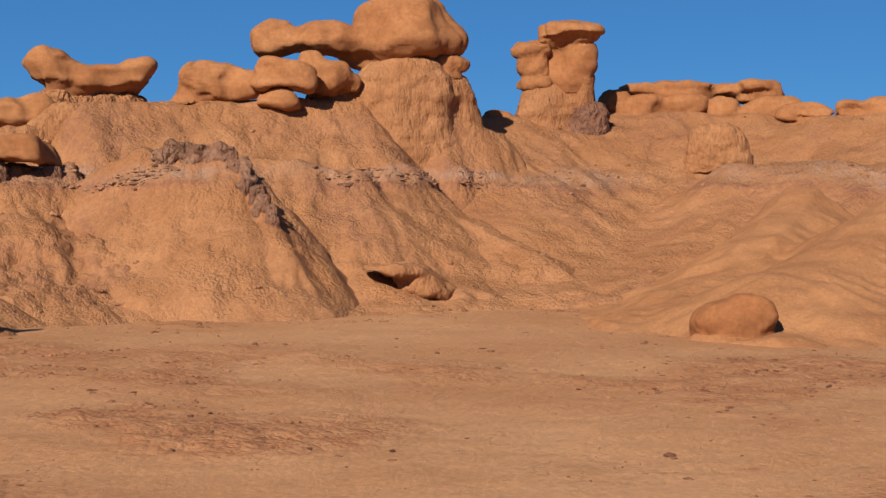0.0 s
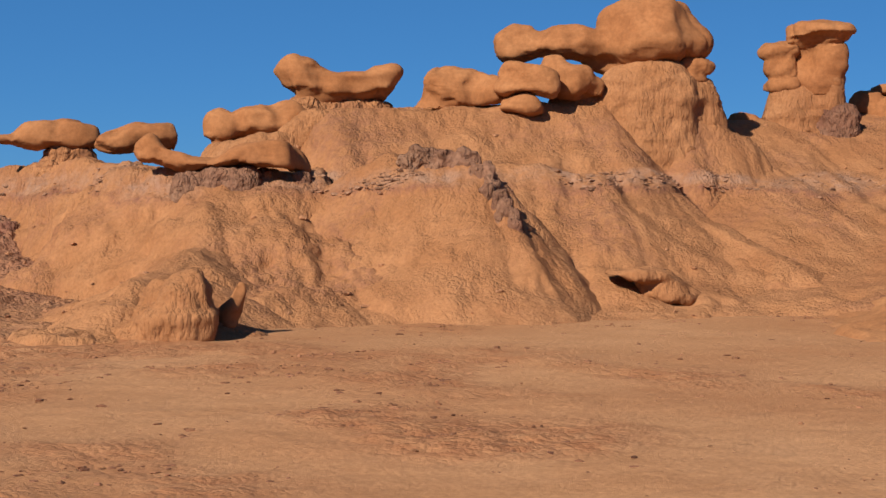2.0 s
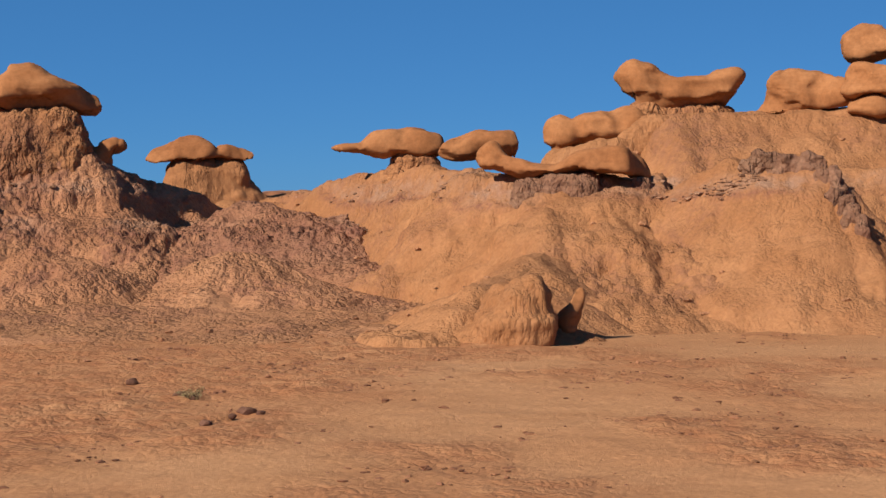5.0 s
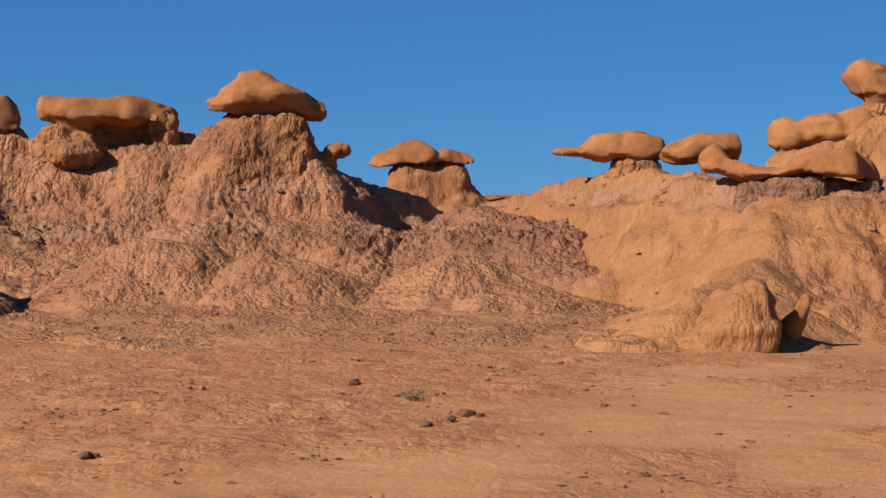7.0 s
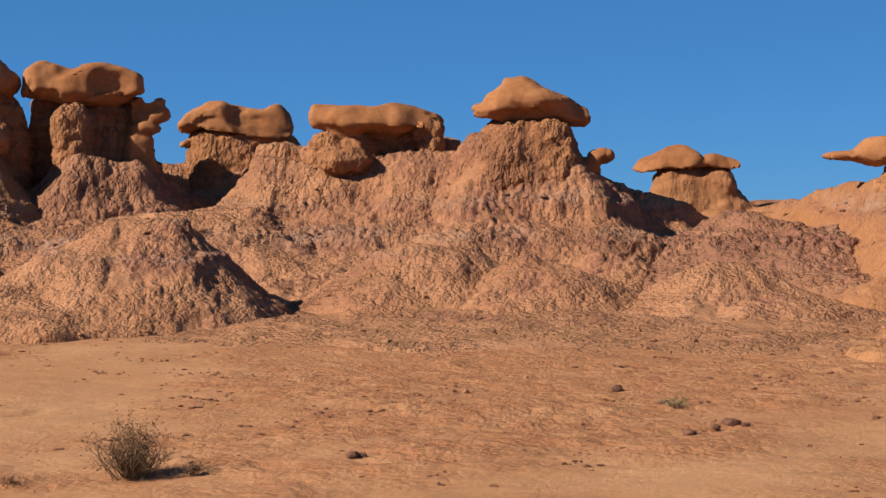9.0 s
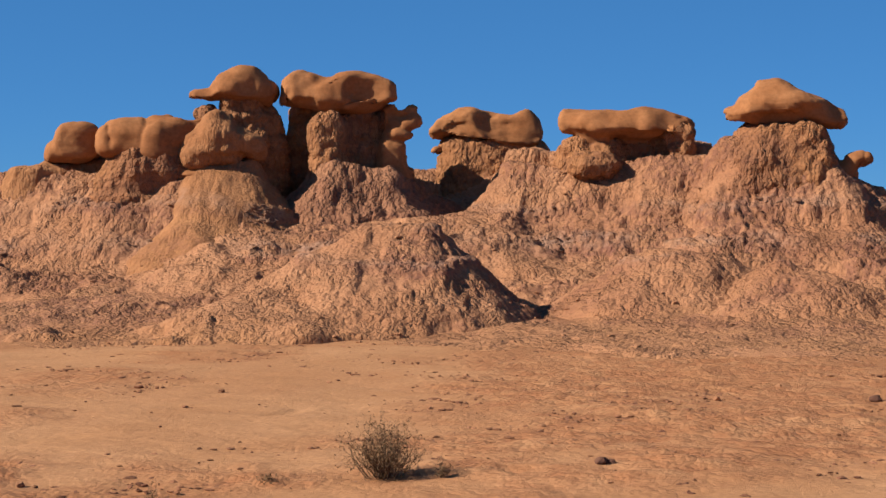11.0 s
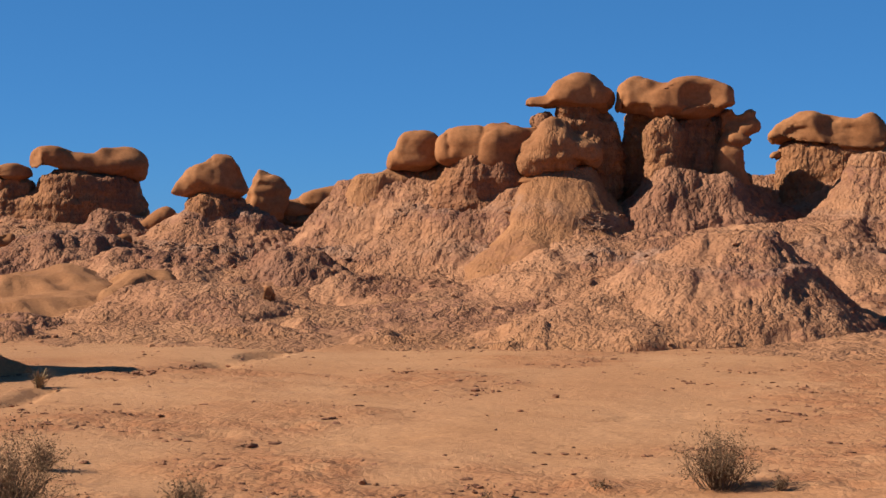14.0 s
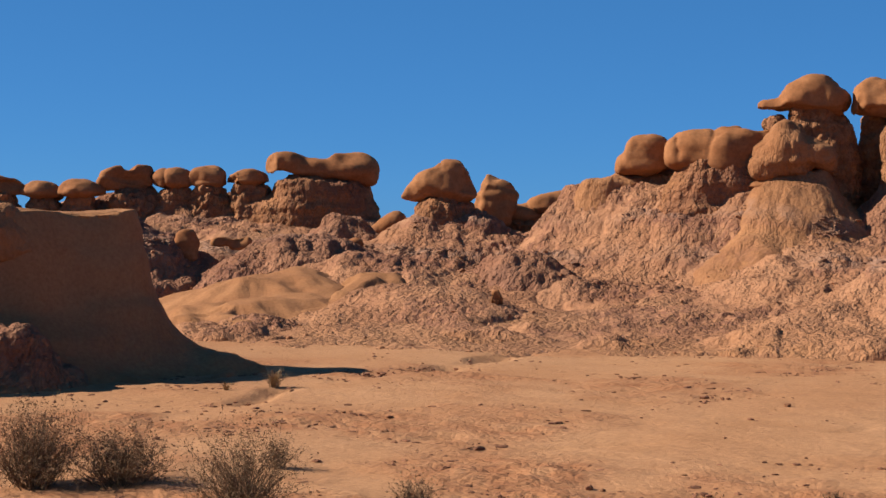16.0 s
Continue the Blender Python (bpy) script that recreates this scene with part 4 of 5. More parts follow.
formation("hoodoo", "small flat-capped hoodoo on a tapering foot", "hoodoo", "hoodoos", (2.72, 30.88, 1.5), -5.0, [
    ("cap", "cap", 0.1, [(-0.54, -0, 0.98, 0.75, 0.45, 0.34, 0, -0.25, 0, -0.6), (-0.43, -0, 1.14, 0.42, 0.3, 0.33, 0, -0.3, 0, -0.6), (0.44, -0, 0.98, 0.45, 0.27, 0.25, 0, 0.15, 0, -0.6)]),
    ("foot", "clay", 0.2, [(-0.5, -0.01, 0.74, 0.42, 0.35, 0.28, 0, -0.14, 0, 1.3), (0.3, 0.1, 0.62, 0.44, 0.37, 0.4, 0, -0.18, 0, 1.3), (-0.1, 0.05, 0.8, 0.3, 0.3, 0.22, 0, -0.1, 0, 1.0), (0.35, 0.3, 0.15, 0.85, 0.62, 0.42, 0, -0.32, 0, 0.9)])])
formation("hoodoo", "mushroom-shaped hoodoo with a broad pointed cap", "hoodoo", "hoodoos", (-0.38, 28, 2.12), 0.8, [
    ("cap", "cap", 0.1, [(-0.22, -0, 1.32, 0.93, 0.65, 0.48, 0, -0.15, 0, -0.6), (-0.38, -0, 1.54, 0.58, 0.44, 0.4, 0, -0.1, 0, -0.6), (-1.02, -0, 1.22, 0.28, 0.28, 0.25, 0, 0, 0, -0.6), (0.42, -0, 1.31, 0.62, 0.36, 0.32, -15, 0, 0, 0), (0.8, -0, 1.2, 0.24, 0.2, 0.17, -12, 0, 0, 0)]),
    ("neck", "crumb", 0.2, [(-0.22, 0.1, 0.84, 0.80, 0.66, 0.36, 0, -0.13, 0, 1.6), (-0.61, -0.5, 0.5, 0.32, 0.25, 0.45, 0, -0.2, 0, 1.3), (0.3, -0.25, 0.62, 0.34, 0.26, 0.46, 0, -0.2, 0, 1.5)]),
    ("knob", "cap", 0.06, [(1.09, -0.02, 0.42, 0.25, 0.2, 0.16, 20, 0, 0, 0), (0.9, -0.01, 0.17, 0.25, 0.2, 0.29, 0, 0, 0, -0.6)])])
formation("hoodoo", "long sandstone cap arching over two stubby legs", "hoodoo", "hoodoos", (-3.39, 28.4, 2.25), 6.8, [
    ("cap", "cap", 0.12, [(-0.96, -0.02, 1, 0.33, 0.27, 0.42, 0, 0.1, 0, -0.6), (-0.34, -0, 0.98, 0.76, 0.45, 0.31, 0, 0, 0, -0.6), (0.52, -0, 0.97, 0.78, 0.47, 0.37, 0, 0, 0, -0.6), (1.01, -0.02, 0.79, 0.28, 0.17, 0.45, 0, 0, 0, -0.6), (0.18, 0.25, 0.78, 0.45, 0.18, 0.38, 0, 0, 0, -0.6), (-0.62, -0.01, 0.72, 0.37, 0.22, 0.31, 0, 0, 0, -0.6), (0.99, -0.02, 0.57, 0.23, 0.16, 0.36, 0, 0, 0, -0.6)]),
    ("leg", "crumb", 0.12, [(-0.59, 0.09, 0.59, 0.6, 0.44, 0.27, 0, -0.14, 0, 1), (-0.5, -0.45, 0.28, 0.47, 0.38, 0.29, 0, 0, 0, 0), (0.97, -0.02, 0.72, 0.24, 0.19, 0.28, 0, -0.2, 0, 1), (0.03, 0.6, 0.53, 1.31, 0.52, 0.43, 0, -0.05, 0, 1)])])
formation("hoodoo", "low domed sandstone cap with a pointed knob", "hoodoo", "hoodoos", (-6.25, 29.9, 2.1), 11.8, [
    ("cap", "cap", 0.1, [(-0.44, -0, 1.15, 0.78, 0.54, 0.5, -5, -0.1, 0, -0.6), (0.33, -0, 1.03, 0.81, 0.41, 0.44, -8, 0, 0, -0.6), (0.78, -0.01, 1.13, 0.36, 0.25, 0.46, 0, -0.2, 0, -0.6), (-1.02, -0.02, 0.74, 0.14, 0.13, 0.11, 0, 0, 0, -0.6)]),
    ("foot", "crumb", 0.15, [(-0.32, 0.1, 0.93, 0.6, 0.42, 0.26, 0, -0.12, 0, 1.1), (0.2, 0.1, 0.86, 0.56, 0.4, 0.3, 0, -0.14, 0, 1.0), (0.64, 0.14, 0.67, 0.59, 0.36, 0.35, 0, -0.1, 0, 0.8), (0.68, -0.41, 0.25, 0.26, 0.21, 0.25, 0, 0, 0, 0)])])
formation("hoodoo", "anvil-shaped sandstone cap on a knobbly stem", "hoodoo", "hoodoos", (-10.45, 26.8, 2.42), 21.3, [
    ("cap", "cap", 0.1, [(0.2, -0, 1.5, 0.71, 0.5, 0.46, 0, -0.15, 0, -0.6), (-0.15, -0, 1.42, 0.61, 0.31, 0.22, 3, 0, 0, -0.6), (0.57, -0.01, 1.4, 0.34, 0.28, 0.36, 0, 0, 0, -0.6)]),
    ("stem", "crumb", 0.12, [(0.22, -0, 1.2, 0.4, 0.32, 0.31, 0, -0.06, 0, 1.5), (0.49, 0.2, 0.8, 0.44, 0.35, 0.47, 0, -0.08, 0, 1.5), (-0.48, -0, 1.03, 0.22, 0.17, 0.17, 0, 0, 0, 0)]),
    ("shoulder", "clay", 0.08, [(-0.48, -0.75, 0.41, 0.43, 0.5, 0.38, 20, 0, 0, 0), (-0.22, -0.8, 0.59, 0.37, 0.5, 0.44, 0, -0.2, 0, 0), (0.25, -0.7, 0.5, 0.42, 0.5, 0.25, -25, 0, 0, 0), (-0.08, -0.9, 0.25, 0.28, 0.3, 0.22, 0, 0, 0, 0), (-0.63, -0.95, 0.17, 0.23, 0.2, 0.19, 0, 0, 0, 0), (-0.23, -0.1, -0, 0.59, 0.47, 0.28, 0, -0.12, 0, 1.2)])])
formation("hoodoo", "massive rounded sandstone cap on broad columns", "hoodoo", "hoodoos", (-8.42, 27.49, 2.14), 17.0, [
    ("cap", "cap", 0.12, [(0.05, -0, 1.65, 0.84, 0.6, 0.52, 0, 0, 0, -0.6), (-0.8, -0.01, 1.66, 0.58, 0.4, 0.37, 8, 0, 0, -0.6), (-0.85, -0.01, 1.84, 0.3, 0.25, 0.27, 0, 0, 0, -0.6), (-0.4, 0.05, 1.62, 0.6, 0.45, 0.42, 0, 0, 0, -0.6)]),
    ("column", "crumb", 0.15, [(0.0, 0.35, 1.2, 0.62, 0.42, 0.34, 0, -0.05, 0, 1.8), (-0.37, -0.25, 1.12, 0.32, 0.34, 0.33, 0, -0.13, 0, 1.6), (-0.4, -0.4, 0.8, 0.21, 0.19, 0.43, 0, -0.12, 0, 1.3), (0.45, 0.65, 1.18, 0.51, 0.41, 0.36, 0, -0.05, 0, 1.8), (-0.66, 0.75, 1.36, 0.5, 0.34, 0.32, 0, -0.03, 0, 1.8), (0.91, 0.5, 0, 0.32, 0.25, 0.42, 0, -0.2, 0, 1.2)]),
    ("knob", "cap", 0.05, [(0.81, -0.01, 1.25, 0.23, 0.18, 0.35, 0, 0, 0, -0.6), (1.13, -0.02, 1.22, 0.25, 0.2, 0.29, 0, 0, 0, -0.6), (0.92, -0.01, 0.96, 0.3, 0.24, 0.18, 0, 0, 0, -0.6), (0.82, -0.01, 0.78, 0.24, 0.19, 0.2, 0, -0.1, 0, 1.2)])])
formation("hoodoo", "long lumpy sandstone rock with drooping folds", "hoodoo", "hoodoos", (-11.36, 25.81, 2.42), 23.8, [
    ("cap", "cap", 0.14, [(-0.63, -0.01, 0.46, 0.54, 0.37, 0.53, 0, 0, 0, -0.6), (0.06, -0, 0.6, 0.7, 0.42, 0.48, 0, 0, 0, -0.6), (-0.15, -0.3, 0.32, 0.21, 0.13, 0.55, 0, 0, 0, -0.6), (0.73, -0.01, 0.64, 0.44, 0.26, 0.48, 0, 0, 0, -0.6), (-0.12, -0, 0.23, 0.64, 0.38, 0.35, 0, 0, 0, -0.6)]),
    ("foot", "crumb", 0.15, [(-0.12, 0.1, 0.13, 0.93, 0.56, 0.36, 0, -0.16, 0, 1.25)])])
formation("boulder", "round sandstone ball on a clay ridge", "boulder", "boulders on the ridge", (-13.06, 25.67, 2.53), 27.0, [
    ("boulder", "cap", 0.08, [(0.07, -0, 0.3, 0.46, 0.41, 0.49, 0, 0, 0, -0.6), (-0.23, -0, 0.17, 0.29, 0.23, 0.28, 0, 0, 0, -0.6)])])
formation("ledge", "blocky sandstone ledge at the end of a ridge", "ledge", "", (-12.87, 25.99, 2.38), 26.3, [
    ("ledge", "clay", 0.1, [(-0.78, -0.01, -0, 0.72, 0.43, 0.23, 0, -0.1, 0, 1.2), (0.51, 0.2, 0.01, 1.01, 0.51, 0.35, 0, -0.12, 0, 1.2)])], carrier)
formation("boulder", "overhanging sandstone slab over a dark hollow", "boulder", "boulders on the ridge", (-10.9, 25.47, 2.23), 23.2, [
    ("boulder", "ledge", 0.06, [(-0.25, 0.2, 0.17, 0.32, 0.28, 0.16, 0, 0, 0, 0), (0.25, 0.2, 0.15, 0.32, 0.29, 0.12, 0, 0, 0, 0)])])
formation("hoodoo", "squat lumpy hoodoo on a pointed clay hill", "hoodoo", "hoodoos", (-17.56, 25.55, 1.82), 34.5, [
    ("cap", "cap", 0.09, [(0.12, -0, 0.56, 0.65, 0.52, 0.58, 0, -0.2, 0, -0.6), (-0.34, -0, 0.4, 0.41, 0.33, 0.35, 0, 0, 0, -0.6), (0.32, -0, 0.78, 0.44, 0.35, 0.4, 0, 0, 0, -0.6), (0.13, -0, 0.19, 0.46, 0.37, 0.33, 0, 0, 0, -0.6)]),
    ("foot", "crumb", 0.15, [(0.1, -0, 0.13, 0.63, 0.51, 0.28, 0, -0.12, 0, 1.2)])])
formation("hoodoo", "leaning rounded sandstone stump", "hoodoo", "hoodoos", (-17.43, 27.43, 1.57), 32.4, [
    ("cap", "cap", 0.1, [(-0.06, -0, 0.46, 0.43, 0.35, 0.79, 0, -0.1, 0, -0.6), (0.16, -0, 0.54, 0.33, 0.23, 0.55, -12, 0, 0, 0)])])
formation("hoodoo", "low sandstone block on a short stem", "hoodoo", "hoodoos", (-16.97, 28.3, 1.68), 30.9, [
    ("cap", "cap", 0.06, [(0.42, -0, 0.37, 0.51, 0.3, 0.32, 0, 0, 0, -0.6), (-0.27, -0, 0.16, 0.42, 0.3, 0.26, 0, 0, 0, -0.6)]),
    ("foot", "crumb", 0.1, [(-0.3, -0, -0, 0.63, 0.38, 0.2, 0, -0.1, 0, 0.7), (0.4, -0, 0.12, 0.33, 0.27, 0.28, 0, -0.1, 0, 0.7)])])
formation("hoodoo", "long sandstone slab on a wide crumbling base", "hoodoo", "far hoodoos", (-22.16, 27.09, 1.83), 39.3, [
    ("cap", "cap", 0.1, [(-0.53, -0, 1.06, 0.53, 0.37, 0.39, 0, 0, 0, -0.6), (0.09, -0, 0.98, 0.67, 0.34, 0.43, 0, 0, 0, -0.6), (0.87, -0.01, 1.03, 0.66, 0.37, 0.46, 0, 0, 0, -0.6), (1.19, -0.02, 0.89, 0.36, 0.22, 0.39, 0, 0, 0, -0.6)]),
    ("base", "crumb", 0.2, [(0.29, 0.1, 0.58, 1.06, 0.63, 0.38, 0, -0.06, 0, 1.4), (1.21, 0.18, 0.07, 0.39, 0.27, 0.71, 0, -0.25, 0, 1.4), (-0.7, 0.19, -0, 0.9, 0.54, 0.45, 0, -0.15, 0, 1)])])
formation("hoodoo", "small hoodoo with a flat rounded cap", "hoodoo", "far hoodoos", (-23.48, 26.49, 2.28), 41.6, [
    ("cap", "cap", 0.08, [(-0, -0, 0.36, 0.56, 0.45, 0.3, 0, 0, 0, -0.6)]),
    ("stem", "crumb", 0.12, [(0.07, -0, 0.05, 0.46, 0.38, 0.32, 0, -0.16, 0, 1.1)])])
formation("hoodoo", "small hoodoo with a domed cap", "hoodoo", "far hoodoos", (-24.27, 26.04, 2.21), 43.0, [
    ("cap", "cap", 0.08, [(-0, -0, 0.39, 0.48, 0.38, 0.37, 0, 0, 0, -0.6)]),
    ("stem", "crumb", 0.12, [(0.07, -0, 0.05, 0.43, 0.35, 0.33, 0, -0.16, 0, 1.1)])])
formation("hoodoo", "small hoodoo with a thick rounded cap", "hoodoo", "far hoodoos", (-24.94, 25.69, 2.21), 44.2, [
    ("cap", "cap", 0.08, [(-0, -0, 0.4, 0.45, 0.36, 0.34, 0, 0, 0, -0.6)]),
    ("stem", "crumb", 0.12, [(0.05, -0, 0.05, 0.45, 0.36, 0.33, 0, -0.16, 0, 1.1)])])
formation("hoodoo", "small two-lobed sandstone hoodoo", "hoodoo", "far hoodoos", (-25.79, 25.12, 2.19), 45.7, [
    ("cap", "cap", 0.08, [(-0.26, -0, 0.44, 0.43, 0.35, 0.42, 0, 0, 0, -0.6), (0.23, -0, 0.41, 0.46, 0.37, 0.47, 0, 0, 0, -0.6)]),
    ("stem", "crumb", 0.12, [(0.16, -0, 0.05, 0.54, 0.43, 0.33, 0, -0.16, 0, 1.1)])])
formation("hoodoo", "small mushroom hoodoo with a pointed brim", "hoodoo", "far hoodoos", (-26.55, 24.31, 2.05), 47.5, [
    ("cap", "cap", 0.08, [(0, -0, 0.35, 0.53, 0.43, 0.27, 0, -0.3, 0, -0.6)]),
    ("stem", "crumb", 0.12, [(0.02, -0, 0.05, 0.33, 0.26, 0.33, 0, -0.16, 0, 1.1)])])
formation("hoodoo", "small mushroom hoodoo with a domed cap", "hoodoo", "far hoodoos", (-27.33, 23.89, 1.97), 48.8, [
    ("cap", "cap", 0.08, [(0, -0, 0.38, 0.5, 0.4, 0.32, 0, -0.2, 0, -0.6)]),
    ("stem", "crumb", 0.12, [(0.06, -0, 0.05, 0.39, 0.31, 0.33, 0, -0.16, 0, 1.1)])])
formation("hoodoo", "small hoodoo with a layered cap", "hoodoo", "far hoodoos", (-28.17, 23.21, 2.1), 50.5, [
    ("cap", "cap", 0.08, [(0, -0, 0.38, 0.77, 0.54, 0.37, -8, 0, 0, -0.6)]),
    ("stem", "crumb", 0.12, [(0.09, -0, 0.05, 0.50, 0.40, 0.33, 0, -0.16, 0, 1.1)])])
formation("boulder", "smooth leaning sandstone slab on a slope", "boulder", "", (-19.88, 26.96, 1.43), 36.4, [
    ("boulder", "cap", 0.06, [(-0, -0, 0.18, 0.4, 0.28, 0.18, 25, 0, 0, 0)])])
formation("boulder", "rounded boulder on a rough mound", "boulder", "", (-21.19, 22.08, 0.86), 43.8, [
    ("boulder", "cap", 0.06, [(-0, -0, 0.4, 0.28, 0.22, 0.32, -15, 0, 0, 0), (-0.03, -0, 0.17, 0.25, 0.22, 0.28, 0, 0, 0, -0.6)])])
formation("boulder", "flat boulder on a rough slope", "boulder", "", (-21.09, 23.4, 1.06), 42.0, [
    ("boulder", "cap", 0.06, [(-0.23, -0, 0.21, 0.23, 0.18, 0.19, 0, 0, 0, -0.6), (0.16, -0, 0.16, 0.3, 0.21, 0.27, 0, 0, 0, -0.6)])])
formation("boulder", "small tilted boulder on a mound", "boulder", "", (-18.19, 23.6, 1.01), 37.6, [
    ("boulder", "cap", 0.05, [(-0, -0, 0.15, 0.27, 0.22, 0.24, 10, 0, 0, -0.6)])])
formation("caprock_slab", "long flat sandstone slabs along a ridge top", "caprock", "", (21.7, 22.14, 3.28), -44.4, [
    ("slab", "ledge", 0.05, [(-0.99, -0.02, 0.35, 0.61, 0.49, 0.12, 0, 0, 0, 0), (-0.34, -0, 0.4, 0.68, 0.48, 0.15, 0, 0, 0, 0), (0.56, -0, 0.33, 0.38, 0.27, 0.16, 0, 0, 0, 0), (1.05, -0.02, 0.38, 0.53, 0.43, 0.15, 0, 0, 0, 0), (1.11, -0.02, 0.2, 0.48, 0.33, 0.22, 0, 0, 0, 0), (-0.36, -0, 0.21, 0.65, 0.52, 0.15, 0, 0, 0, 0)])])
formation("ledge", "rounded sandstone bulges below a caprock", "ledge", "", (21.45, 21.83, 2.71), -44.5, [
    ("ledge", "ledge", 0.06, [(-1.7, -0.05, 0.65, 0.3, 0.24, 0.26, 0, 0, 0, 0), (-1.26, -0.03, 0.42, 0.63, 0.38, 0.22, 0, 0, 0, 0), (-1.08, -0.02, 0.58, 0.45, 0.36, 0.25, 0, 0, 0, 0), (-0.31, -0, 0.56, 0.48, 0.34, 0.26, 0, 0, 0, 0), (0.43, -0, 0.49, 0.35, 0.28, 0.28, 0, 0, 0, 0), (1.28, -0.03, 0.38, 0.7, 0.35, 0.4, 0, 0, 0, 0)])], stony)
formation("boulder", "flattened sandstone boulder at a ridge top", "boulder", "boulders on the ridge", (22.37, 19.99, 2.7), -48.2, [
    ("boulder", "cap", 0.06, [(0.08, -0, 0.4, 0.43, 0.3, 0.25, 0, 0, 0, -0.6), (0.16, -0, 0.15, 0.42, 0.29, 0.26, 0, 0, 0, -0.6), (-0.26, -0, 0.33, 0.31, 0.25, 0.24, 0, 0, 0, -0.6)])])
formation("boulder", "flattened sandstone boulder at a ridge top", "boulder", "boulders on the ridge", (23.21, 19.01, 2.82), -50.7, [
    ("boulder", "cap", 0.06, [(-0.51, -0, 0.25, 0.38, 0.27, 0.26, 0, 0, 0, -0.6), (0.25, -0, 0.21, 0.66, 0.39, 0.38, 0, 0, 0, -0.6)])])
formation("boulder", "smooth tongue of sandstone sliding from a ridge", "boulder", "", (19.84, 19.75, 1.95), -45.1, [
    ("boulder", "clay", 0.12, [(-0.04, -0, 0.44, 0.53, 0.27, 0.41, 0, -0.08, 0, 0.45), (0.07, -0, 0.19, 0.5, 0.3, 0.19, 0, 0, 0, 0)])])
formation("hoodoo", "twin mushroom hoodoo with flat layered caps", "hoodoo", "hoodoos", (18.54, 22.82, 2.67), -39.1, [
    ("cap", "cap", 0.1, [(0.25, -0, 1.91, 0.65, 0.52, 0.18, 0, 0.05, 0, -1.5), (-0.04, -0, 1.74, 0.33, 0.27, 0.23, 0, 0, 0, -1), (0.44, -0, 1.44, 0.34, 0.27, 0.29, 0, -0.03, 0, 0.7), (0.04, 0.15, 1.12, 0.43, 0.3, 0.52, 0, 0, 0, -0.6)]),
    ("side_cap", "ledge", 0.07, [(-0.43, -0, 1.62, 0.38, 0.3, 0.15, 0, 0.15, 0, -1.5), (-0.38, -0, 1.3, 0.32, 0.26, 0.25, 0, 0, 0, 0), (-0.39, -0, 0.96, 0.38, 0.27, 0.16, 6, 0, 0, 0), (-0.25, 0.1, 0.99, 0.35, 0.25, 0.3, 0, 0, 0, 0)]),
    ("body", "clay", 0.15, [(-0.21, -0, 0.64, 0.42, 0.34, 0.32, 0, -0.1, 0, 1.6), (0.38, 0.1, 0.86, 0.39, 0.31, 0.45, 0, -0.08, 0, 1.6), (-0.12, 0.3, 0.98, 0.43, 0.26, 0.43, 0, 0, 0, 0)]),
    ("pedestal", "grit", 0.12, [(0.59, -0.01, 0.37, 0.43, 0.34, 0.27, 0, -0.04, 0, 1.4), (-0.35, 0.2, 0.01, 0.68, 0.41, 0.3, 0, -0.1, 0, 1.2)])])
formation("ledge", "low sandstone knobs in a notch", "ledge", "", (17.83, 23.5, 2.25), -37.2, [
    ("ledge", "ledge", 0.06, [(-0.13, -0, 0.65, 0.35, 0.28, 0.28, 0, 0, 0, 0), (0.24, -0, 0.61, 0.29, 0.23, 0.23, 0, 0, 0, 0), (-0.04, -0, 0.35, 0.48, 0.39, 0.35, 0, 0, 0, 0)])], stony)
formation("boulder", "smooth orange boulder resting on the sand", "boulder", "", (12.09, 11.81, -0.16), -45.7, [
    ("boulder", "ledge", 0.12, [(-0.1, 0.1, 0.3, 0.34, 0.3, 0.28, 14, 0, 0, 0.3), (0.15, 0.1, 0.45, 0.2, 0.2, 0.22, 0, 0, 0, 0.4), (0.3, 0.05, 0.4, 0.16, 0.14, 0.2, -38, 0, 0, 0), (0.05, 0.3, 0.15, 0.5, 0.3, 0.25, 0, -0.1, 0, 0.3)])])
formation("boulder", "hollowed boulder half buried in a slope", "boulder", "", (11.94, 17.88, 0.02), -33.7, [
    ("boulder", "clay", 0.08, [(-0.21, -0.1, 0.51, 0.46, 0.41, 0.09, -3, 0, 0, 0), (0.19, 0.05, 0.3, 0.46, 0.37, 0.24, -25, 0, 0, 0), (0.46, 0.05, 0.17, 0.21, 0.13, 0.17, -30, 0, 0, 0)])])
formation("boulder", "split boulder with a rounded flank", "boulder", "", (4.76, 16.42, -0.45), -16.2, [
    ("boulder", "clay", 0.12, [(-0.31, 0.35, 0.40, 0.6, 0.6, 0.36, 26, 0, 0, 0), (0.05, 0.15, 0.72, 0.46, 0.51, 0.40, 30, 0, 0, 0), (0.27, 0.05, 0.87, 0.31, 0.38, 0.39, 0, -0.1, 0, 0), (0.19, -0, 0.67, 0.3, 0.39, 0.26, 0, 0, 0, 0), (0.64, 0.09, 1.15, -0.31, 0.75, 0.44, 12, 0, 0, 0), (0.68, 0.09, 0.47, -0.28, 0.68, 0.5, 0, 0, 0, 0)])])
formation("standing_slab", "thin upright sandstone slab split from a boulder", "slab", "", (5.53, 16.71, -0.01), -18.3, [
    ("slab", "cap", 0.05, [(0.02, -0, 0.44, 0.12, 0.2, 0.24, -20, -0.25, 0, -1), (-0.06, -0, 0.22, 0.10, 0.18, 0.26, -12, 0, 0, -1)])])
